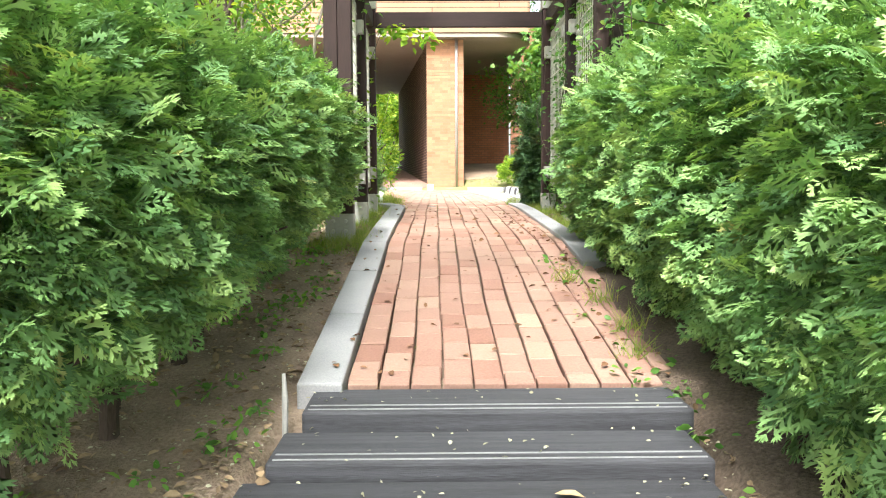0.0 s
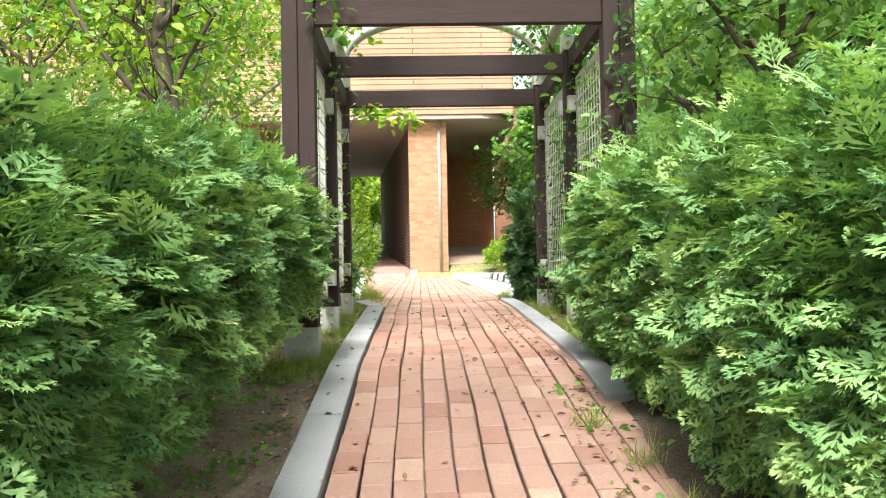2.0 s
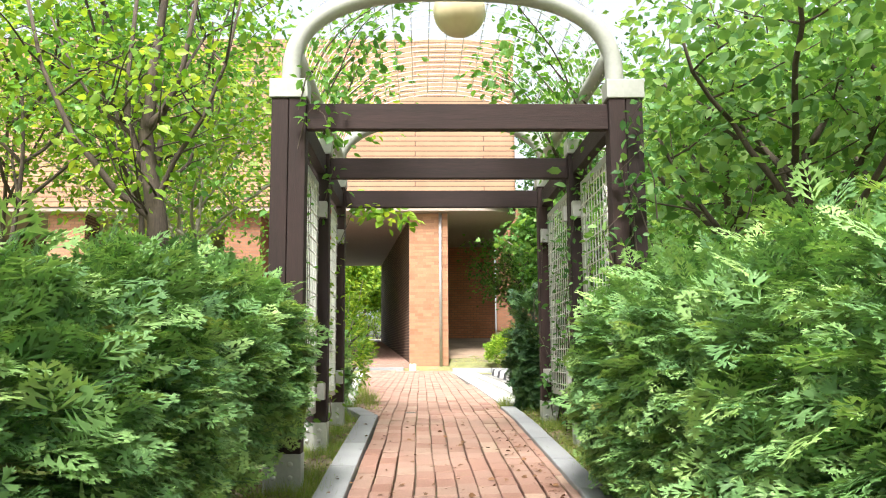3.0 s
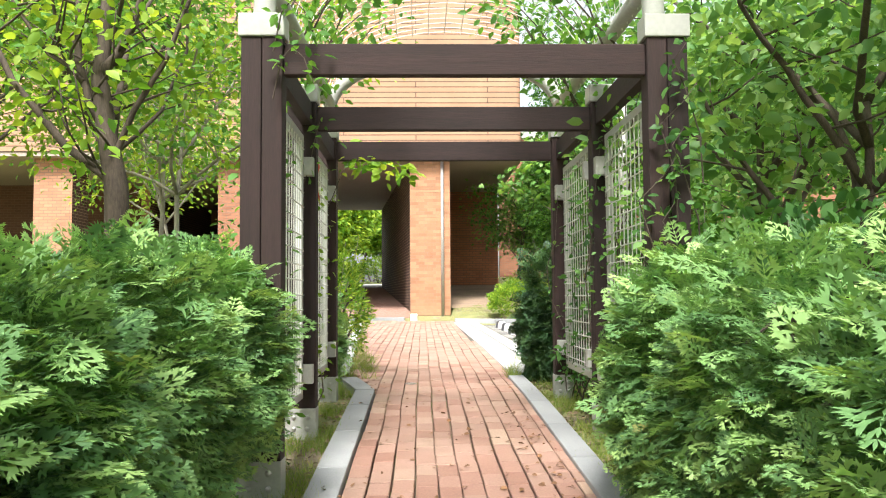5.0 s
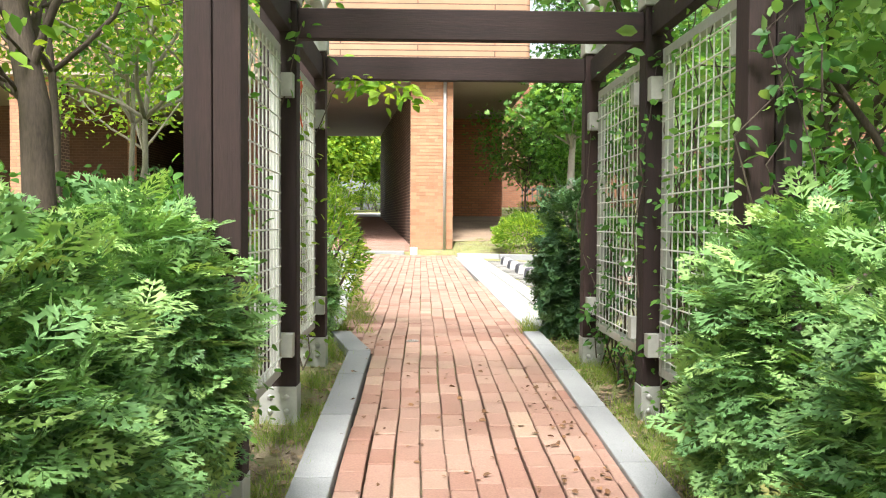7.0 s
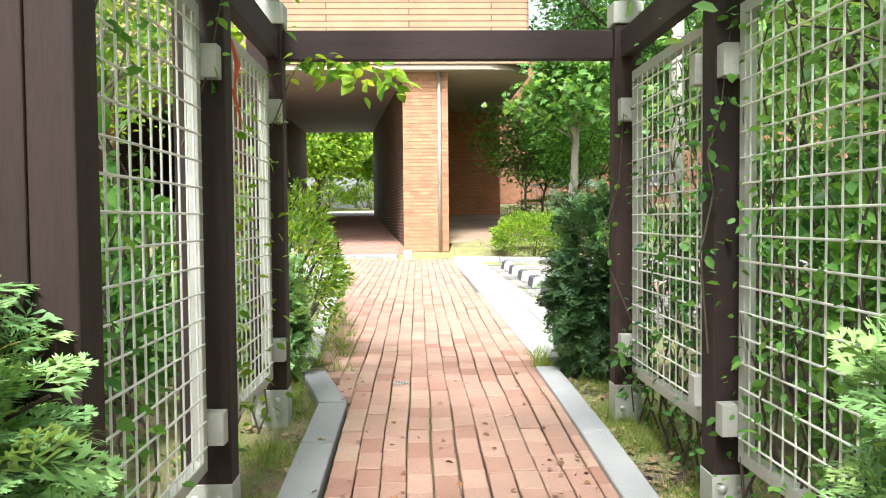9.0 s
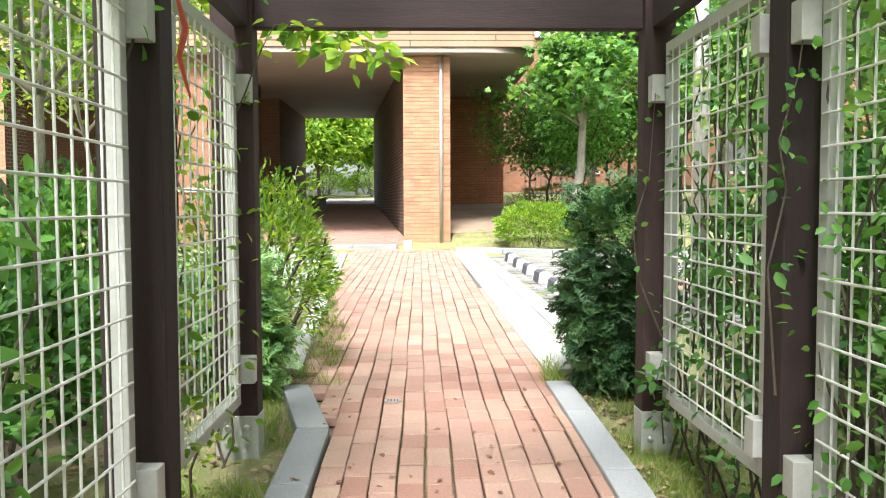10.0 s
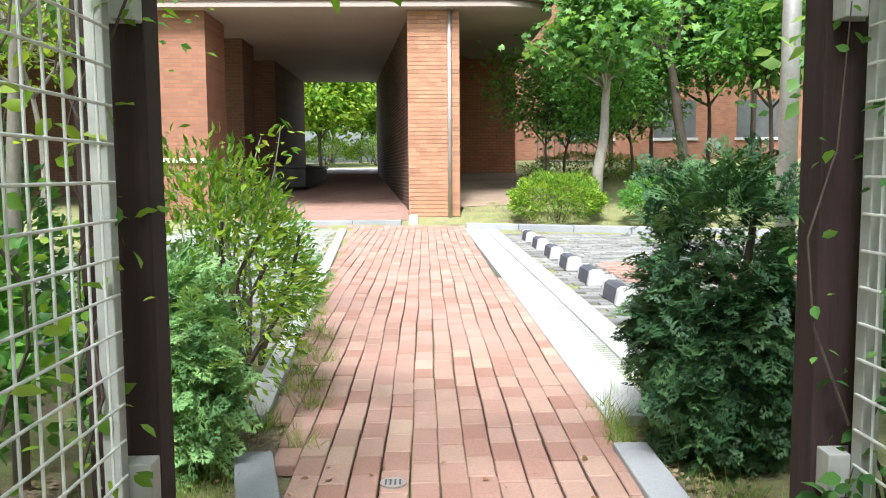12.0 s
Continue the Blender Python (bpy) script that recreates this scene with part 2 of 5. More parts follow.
# ---- building blocks ----
def mesh_from(name, verts, faces, mat, smooth=False):
    me = bpy.data.meshes.new(name)
    me.from_pydata([tuple(v) for v in verts], [], [tuple(f) for f in faces])
    me.materials.append(mat)
    if smooth:
        me.shade_smooth()
    return me


def from_arrays(name, verts, faces, mat):
    """A mesh from an (n, 3) array of corners and an (m, 3 or 4) array of faces."""
    me = bpy.data.meshes.new(name)
    k = faces.shape[1]
    me.vertices.add(len(verts))
    me.vertices.foreach_set("co", verts.astype(np.float32).ravel())
    me.loops.add(faces.size)
    me.loops.foreach_set("vertex_index", faces.astype(np.int32).ravel())
    me.polygons.add(len(faces))
    me.polygons.foreach_set("loop_start", np.arange(0, faces.size, k, dtype=np.int32))
    me.update(calc_edges=True)
    me.materials.append(mat)
    return me


def link(name, me, parent=None, m=None, label=""):
    ob = new(name, me)
    if m is not None:
        ob.matrix_basis = m
    if parent is not None:
        ob.parent = parent
    if label:
        ob["label"] = label
    return ob


def part(name, bm, mat, parent=None, label="", smooth=False):
    me = bpy.data.meshes.new(name)
    bm.to_mesh(me)
    bm.free()
    me.materials.append(mat)
    if smooth:
        me.shade_smooth()
    return link(name, me, parent, None, label)


def thing(name, at=(0, 0, 0), label="", category="", group="", kind="", turn=0):
    e = new(name)
    e.empty_display_size = 0.1
    e.matrix_basis = pose(*at, 0, 0, turn)
    return tagged(e, label, category, group, kind)


def box(bm, x0, x1, y0, y1, z0, z1, bevel=0.0):
    r = bmesh.ops.create_cube(bm, size=1, matrix=Matrix.LocRotScale(((x0 + x1) / 2, (y0 + y1) / 2, (z0 + z1) / 2), None, (x1 - x0, y1 - y0, z1 - z0)))
    if bevel:
        es = list({e for v in r["verts"] for e in v.link_edges})
        bmesh.ops.bevel(bm, geom=es, offset=bevel, segments=2, affect="EDGES", profile=0.5)
    return r


def boxed(*a):
    bm = bmesh.new()
    box(bm, *a)
    return bm


def tube(bm, pts, radii, sides=8):
    """A pipe through the points, with a radius at each."""
    pts = [Vector(p) for p in pts]
    if isinstance(radii, (int, float)):
        radii = [radii] * len(pts)
    rings, side = [], Vector((0.31, 0.94, 0.12))
    for i, (p, r) in enumerate(zip(pts, radii)):
        d = (pts[min(i + 1, len(pts) - 1)] - pts[max(i - 1, 0)]).normalized()
        u = side - d * side.dot(d)
        u = (u if u.length > 0.05 else d.orthogonal()).normalized()
        side = u
        w = d.cross(u)
        rings.append([bm.verts.new(p + r * (math.cos(a) * u + math.sin(a) * w)) for a in (2 * math.pi * k / sides for k in range(sides))])
    for a, b in zip(rings, rings[1:]):
        for k in range(sides):
            bm.faces.new((a[k], a[(k + 1) % sides], b[(k + 1) % sides], b[k]))
    bm.faces.new(rings[0][::-1])
    bm.faces.new(rings[-1])
    return bm


LEVELS = [(-60, -1.6), (-6, 0.02), (-0.8, 0.02), (2.05, 0.56), (2.85, 0.675), (5.9, 1.06), (9.2, 1.23), (10.3, 1.25), (14.6, 1.33), (20.7, 1.40), (23.0, 1.43), (24.6, 1.62), (38.4, 2.56), (60, 3.25), (400, 8.0)]


def level(y):
    """Height of the paving along the walk."""
    return float(np.interp(y, [a for a, _ in LEVELS], [b for _, b in LEVELS]))


def left_edge(y):
    return -0.28 if y < 9.3 else (-0.28 - (y - 9.3) * 0.22 if y < 11.0 else -0.66 - (y - 11.0) * 0.061)


def right_edge(y):
    return 1.03 if y < 9.9 else 1.10 - (y - 9.9) * 0.012


# ---- ground ----
xs = np.array([-400, -150, -60, -30, -15, -9, -6, -4, -3, -2.4, -2, -1.7, -1.4, -1.2, -1.0, -0.85, -0.7, -0.55, -0.47, -0.3, 0, 0.3, 0.6, 0.8, 0.95, 1.05, 1.2, 1.35, 1.5, 1.7, 2, 2.4, 3, 4, 6, 9, 15, 30, 60, 150, 400.0])
ys = np.concatenate([[-400, -150, -60, -30, -15, -8, -5, -3, -2], np.arange(-1.5, 12, 0.15), np.arange(12, 30, 0.6), [32, 35, 38.4, 42, 50, 60, 80, 120, 200, 400.0]])
gv, gf = [], []
for yy in ys:
    for xx in xs:
        z = level(yy) - 0.035
        if -0.5 < xx < 1.16 and yy < 24:
            z -= 0.03
        side = max(0.0, abs(xx - 0.35) - 0.9)
        if abs(xx) < 12 and yy < 30:
            z += 0.045 * noise.noise((xx * 1.6, yy * 1.6, 0)) * min(1, side * 3)
        if yy < 5.5 and xx > 0.62:
            z += 0.075 * min(1, (xx - 0.62) / 0.5) * min(1, (5.5 - yy) / 1.2)
        if yy < 2.6:
            z -= 0.10 if -0.55 < xx < 1.0 else 0.0
        bed = yy - (23.0 - (xx - 0.98) * 0.40)
        if xx > 0.95 and bed > 0:
            z += min(0.42, 0.06 + bed * 0.06)
        gv.append((xx, yy, z))
nx = len(xs)
for j in range(len(ys) - 1):
    for i in range(nx - 1):
        a = j * nx + i
        gf.append((a, a + 1, a + nx + 1, a + nx))
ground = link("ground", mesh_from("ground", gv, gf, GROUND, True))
tagged(ground, "brown bare soil with leaf litter turning to patchy grass", "ground", kind="structure")


# dry soil under the overhang
gv, gf = [], []
for j in range(15):
    for i in range(5):
        xx, yy = 0.96 + 0.52 * i, 24.9 + 0.52 * j
        gv.append((xx, yy, level(yy) - 0.02 + min(0.42, 0.06 + max(0.0, yy - 23.0 + (xx - 0.98) * 0.40) * 0.06)))
for j in range(14):
    for i in range(4):
        a = j * 5 + i
        gf.append((a, a + 1, a + 6, a + 5))
soil_bed = link("soil_bed", mesh_from("soil_bed", gv, gf, grainy("dry_soil", (0.15, 0.10, 0.065), (0.34, 0.25, 0.175), 0.95, 40, 1.5, bumpy=0.6), True))
tagged(soil_bed, "dry brown soil under the building overhang", "ground", kind="structure")


# ---- sleeper steps ----
STEP = [(2.84, 2.50, 0.668, -0.40, 0.99), (2.50, 2.16, 0.600, -0.46, 0.95), (2.16, 1.78, 0.545, -0.53, 0.93), (1.78, 1.42, 0.48, -0.56, 0.95), (1.42, 1.05, 0.41, -0.5, 1.0), (1.05, 0.68, 0.34, -0.55, 0.95), (0.68, 0.30, 0.27, -0.5, 0.95), (0.30, -0.08, 0.2, -0.5, 0.95), (-0.08, -0.46, 0.13, -0.5, 0.95), (-0.46, -0.9, 0.06, -0.5, 0.95)]
for yb, yf, z, x0, x1 in STEP:
    st = thing("timber_step", ((x0 + x1) / 2, yf, z), "grey-black weathered sleeper step with pale anti-slip strips", "step", "sleeper steps")
    w = (x1 - x0) / 2
    part("sleeper", boxed(-w, w, 0.0, yb - yf - 0.012, -0.16, 0.0, 0.012), SLEEPER, st)
    for d in (0.022, 0.075):
        part("anti_slip_strip", boxed(-w + 0.02, w - 0.02, d, d + 0.008, -0.002, 0.003), STRIP, st, "pale metal strip")

# ---- kerbs ----


def kerb_stone(y0, y1, x0, x1, lift=0.03, drift=(0, 0)):
    """One kerb stone from y0 to y1 that follows the paving; drift shifts x along the stone."""
    bm = boxed(x0, x1, y0 + 0.004, y1 - 0.004, -0.2, lift, 0.008)
    for v in bm.verts:
        k = (v.co.y - y0) / (y1 - y0)
        v.co.x += drift[0] + (drift[1] - drift[0]) * k
        v.co.z += level(v.co.y)
    return bm


left_kerb = thing("kerb", (0, 0, 0), "grey granite kerb stones edging a brick path", "kerb", kind="structure")
y = 2.78
while y < 9.4:
    part("kerb_stone", kerb_stone(y, min(y + 0.98, 9.45), -0.465, -0.288, 0.035), GRANITE, left_kerb)
    y += 0.98
part("kerb_stone", kerb_stone(9.45, 10.42, -0.465, -0.288, 0.04, (0, -0.24)), GRANITE, left_kerb)
right_kerb = thing("kerb", (0, 0, 0), "grey granite kerb stones edging a brick path", "kerb", kind="structure")
y = 5.0
while y < 10.1:
    part("kerb_stone", kerb_stone(y, min(y + 0.95, 10.5), 1.04, 1.20, 0.03, (0, 0.0)), GRANITE, right_kerb)
    y += 0.95
plaza_left = thing("plaza_kerb", (0, 0, 0), "pale concrete kerb strip edging a brick plaza path", "kerb", kind="structure")
y = 11.0
while y < 22.9:
    a, b = left_edge(y), left_edge(min(y + 1.0, 23.1))
    part("kerb_stone", kerb_stone(y, min(y + 1.0, 23.1), -0.15, -0.005, 0.02, (a, b)), PALE, plaza_left)
    y += 1.0
plaza_right = thing("plaza_kerb", (0, 0, 0), "pale concrete kerb strip beside a drain grating", "kerb", kind="structure")
y = 10.9
while y < 22.5:
    y1 = min(y + 1.0, 22.9)
    a, b = right_edge(y), right_edge(y1)
    part("kerb_stone", kerb_stone(y, y1, 0.01, 0.30, 0.02, (a, b)), PALE, plaza_right)
    part("kerb_stone", kerb_stone(y, y1, 0.40, 0.62, 0.02, (a, b)), PALE, plaza_right)
    y += 1.0
back_kerb = thing("granite_kerb", (0, 0, 0), "raised light grey granite kerb before a planted bed", "kerb", kind="structure")
for k in range(9):
    x0 = 0.98 + k * 1.0
    bm = boxed(x0 + 0.005, x0 + 0.995, -0.09, 0.09, -0.2, 0.12, 0.012)
    for v in bm.verts:
        v.co.y += 22.95 - (v.co.x - 0.98) * 0.40
        v.co.z += level(v.co.y)
    part("kerb_stone", bm, GRANITE, back_kerb)


# ---- hedge foliage ----
def spray_template(rng, n=5, length=0.105):
    """One flat fan-shaped spray of scale leaves: a stem, side shoots and their short lobes, all joined."""
    vs, fs = [], []

    def add(p):
        vs.append(p)
        return len(vs) - 1

    def sag(p):
        return p - np.array([0, 0, 1.5 * (p[0] ** 2 + 0.6 * p[1] ** 2)])

    nodes = [add(sag(np.array([length * k / n, 0.0, 0.0]))) for k in range(n + 1)]
    for k in range(n):
        a = add(sag(np.array([length * (k + 0.5) / n, 0.0032, 0.0])))
        b = add(sag(np.array([length * (k + 0.5) / n, -0.0032, 0.0])))
        fs.extend([(nodes[k], b, nodes[k + 1]), (nodes[k], nodes[k + 1], a)])
    for k in range(n):
        t = (k + 0.3) / n
        for s in (-1, 1):
            ang = s * radians(rng.uniform(36, 54))
            d = np.array([math.cos(ang), math.sin(ang), 0.0])
            side = np.array([-d[1], d[0], 0.0])
            ln = length * (0.56 * (1 - t) ** 0.8 + 0.12) * rng.uniform(0.8, 1.15)
            root = np.array([length * k / n, 0.0, 0.0])
            w = 0.0042
            lift = np.array([0, 0, rng.uniform(-0.010, 0.010)])
            left = add(sag(root + d * ln * 0.5 + side * w + lift * 0.5))
            right = add(sag(root + d * ln * 0.5 - side * w + lift * 0.5))
            tip = add(sag(root + d * ln + lift))
            fs.extend([(nodes[k], right, left), (left, right, tip)])
            for at, e, u in ((left, 1, 0.5), (right, -1, 0.5), (left, 0.6, 0.55), (right, -0.6, 0.55)):
                a2 = ang + e * radians(rng.uniform(34, 50))
                d2 = np.array([math.cos(a2), math.sin(a2), 0.0])
                foot = root + d * ln * u
                a = add(sag(foot + d * ln * 0.20 + lift * u))
                fs.append((at, a, add(sag(foot + d2 * ln * 0.50 + lift * u))))
    return np.array(vs), np.array(fs)


def scatter(name, tmpl, pos, out, up, size, mat, rng, roll=0.6):
    """Copies of a template laid at pos, pointing along out; joined into one mesh."""
    tv, tf = tmpl
    n = len(pos)
    out = out / np.linalg.norm(out, axis=1, keepdims=True)
    side = np.cross(up, out)
    side /= np.maximum(np.linalg.norm(side, axis=1, keepdims=True), 1e-6)
    nor = np.cross(out, side)
    a = rng.normal(0, roll, n)[:, None]
    s2, n2 = side * np.cos(a) + nor * np.sin(a), nor * np.cos(a) - side * np.sin(a)
    v = pos[:, None, :] + size[:, None, None] * (tv[None, :, 0:1] * out[:, None, :] + tv[None, :, 1:2] * s2[:, None, :] + tv[None, :, 2:3] * n2[:, None, :])
    f = tf[None, :, :] + (np.arange(n) * len(tv))[:, None, None]
    return from_arrays(name, v.reshape(-1, 3), f.reshape(-1, tf.shape[1]), mat)


def join_arrays(meshes, name, mat):
    vs, fs, o = [], [], 0
    for me in meshes:
        v = np.empty(len(me.vertices) * 3, np.float32)
        me.vertices.foreach_get("co", v)
        f = np.empty(len(me.loops), np.int32)
        me.loops.foreach_get("vertex_index", f)
        vs.append(v.reshape(-1, 3))
        fs.append(f.reshape(len(me.polygons), -1) + o)
        o += len(me.vertices)
        bpy.data.meshes.remove(me)
    return from_arrays(name, np.concatenate(vs), np.concatenate(fs), mat)


def thuja_crown(seed, wx, wy, h, base, count, mat, name="crown", power=3.2, taper=0.12, down=0.35, face=0.0):
    """Fronds of several sprays each over a clipped, uneven, rounded-box crown; base is where the foliage begins."""
    rng = np.random.default_rng(seed)
    meshes = []
    half = np.array([wx / 2, wy / 2, h / 2])

    def shell(n, lo):
        d = rng.normal(0, 1, (n, 3))
        d[:, 2] = np.abs(d[:, 2]) * 0.9 - down
        turn = rng.random(n) < face
        d[turn, 0] = np.abs(d[turn, 0])
        d /= np.linalg.norm(d, axis=1, keepdims=True)
        r = 1 / (np.sum(np.abs(d) ** power, axis=1) ** (1 / power))
        p = d * r[:, None] * rng.uniform(lo, 1.0, n)[:, None] ** 0.6
        lump = 1 + 0.09 * np.sin(p[:, 0] * 5 + seed) * np.cos(p[:, 2] * 6 + p[:, 1] * 4 + seed * 2) + 0.05 * np.sin(p[:, 2] * 13 + p[:, 1] * 9)
        p[:, :2] *= (lump * (1 - taper * (p[:, 2] + 1) / 2) * (1 - 0.22 * np.clip(-p[:, 2], 0, 1)))[:, None]
        pos = p * half
        pos[:, 2] += base + h / 2
        return d, pos

    for k in range(4):
        # outer fronds: sprays ranged along a twig that reaches out and droops
        m = count // 24
        d, tip = shell(m, 0.78)
        axis = d * np.array([1, 1, 0.7]) + rng.normal(0, 0.24, (m, 3))
        axis[:, 2] -= rng.uniform(0.0, 0.6, m) * (1 - np.clip(d[:, 2], 0, 1)) - 0.12
        axis /= np.linalg.norm(axis, axis=1, keepdims=True)
        flat = np.cross(axis, np.array([0.0, 0.0, 1.0]) + d * 0.3 + rng.normal(0, 0.2, (m, 3)))
        flat /= np.linalg.norm(flat, axis=1, keepdims=True)
        pos, out, up, size = [], [], [], []
        for back, swing, big in ((0.0, 0.0, 1.1), (0.05, 0.8, 0.9), (0.05, -0.8, 0.9), (0.10, 1.1, 1.0), (0.10, -1.1, 1.0)):
            o = axis + flat * swing + rng.normal(0, 0.22, (m, 3))
            pos.append(tip - axis * (back + 0.08))
            out.append(o)
            up.append(np.cross(flat, axis) + rng.normal(0, 0.18, (m, 3)))
            size.append(big * rng.uniform(0.75, 1.25, m))
        # inner sprays that close the crown
        n = count // 14
        d2, p2 = shell(n, 0.45)
        pos.append(p2 * np.array([0.86, 0.86, 1.0]))
        out.append(d2 + rng.normal(0, 0.5, (n, 3)))
        up.append(np.tile(np.array([0.0, 0.0, 1.0]), (n, 1)) + rng.normal(0, 0.5, (n, 3)))
        size.append(rng.uniform(0.9, 1.5, n))
        pos, out, up, size = (np.concatenate(a) for a in (pos, out, up, size))
        meshes.append(scatter("s", spray_template(rng), pos, out, up, size, mat, rng, 0.22))
    return join_arrays(meshes, name, mat)


def limb(bm, p, d, length, r, rng, bend=0.25, steps=6, sides=7):
    """A tapering, bending branch; gives back the points along it."""
    p, d = Vector(p), Vector(d).normalized()
    pts, rad = [p.copy()], [r]
    for k in range(steps):
        d = (d + Vector([rng.normal(0, bend) for _ in range(3)]) * 0.5 + Vector((0, 0, 0.06))).normalized()
        p = p + d * (length / steps)
        pts.append(p.copy())
        rad.append(r * (1 - 0.62 * (k + 1) / steps))
    tube(bm, pts, rad, sides)
    return pts, d, rad[-1]


HEDGE = []
for s in range(6):
    th = thing("arborvitae", (0, 0, 0), "clipped green arborvitae shrub in a dense hedge", "hedge shrub", "hedge shrubs")
    rng = np.random.default_rng(40 + s)
    bm = bmesh.new()
    limb(bm, (0, 0, -0.08), (0.02, 0.03, 1), 1.35, 0.036, rng, 0.12)
    part("trunk", bm, BARK, th)
    for sy in (-0.16, 0.19):
        bm = bmesh.new()
        limb(bm, (-0.12 + sy * 0.4, sy, -0.08), (0.05, sy * 0.5, 1), 1.1, 0.026, rng, 0.16)
        part("trunk", bm, BARK, th)
    for k in range(8):
        a = rng.uniform(0, 6.28)
        bm = bmesh.new()
        limb(bm, (0, 0, 0.25 + 0.13 * k), (math.cos(a), math.sin(a), 0.5), 0.5, 0.014, rng, 0.3, 4, 5)
        part("branch", bm, BARK, th)
    base, tall, down = (0.29, 1.38, 0.68) if s < 3 else (0.02, 1.62, 0.85)
    link("crown", thuja_crown(s + 1, 1.04, 1.08, tall, base, 2700 if s < 3 else 2900, THUJA, "crown", 3.2, 0.12, down, 0.7), th)
    HEDGE.append(th)
# x, y, turn, width scale, height scale, shape
ROWS_OF_HEDGE = [(-1.18, 1.8, -10, 1.05, 0.95, 1), (-1.08, 2.5, 5, 1.04, 0.92, 2), (-1.04, 3.2, -14, 1.06, 0.89, 0), (-1.02, 4.0, 12, 1.05, 0.88, 1), (-1.01, 4.9, -6, 1.05, 0.86, 2), (-0.98, 5.88, 12, 1.04, 0.81, 0),
                 (1.50, 1.1, 190, 1.08, 1.06, 4), (1.50, 1.95, 176, 1.07, 1.03, 5), (1.51, 2.85, 195, 1.07, 1.0, 3), (1.51, 3.75, 168, 1.07, 0.97, 4), (1.50, 4.8, 186, 1.06, 0.91, 5), (1.50, 5.85, 165, 1.04, 0.83, 4)]
used = set()
for x, y, turn, sw, sh, k in ROWS_OF_HEDGE:
    m = pose(x, y, level(y) - 0.05, 0, 0, turn)
    if k in used:
        ob = copy_thing(HEDGE[k], m)
    else:
        ob = HEDGE[k]
        ob.matrix_basis = m
        used.add(k)
    ob.scale = (sw, sw, sh)

# ---- pergola ----
POST_Y = [6.25, 7.70, 9.16]
INNER = [(-0.59, 1.365), (-0.60, 1.365), (-0.61, 1.32)]
XL, XR, TOP = -0.60, 1.325, 3.50


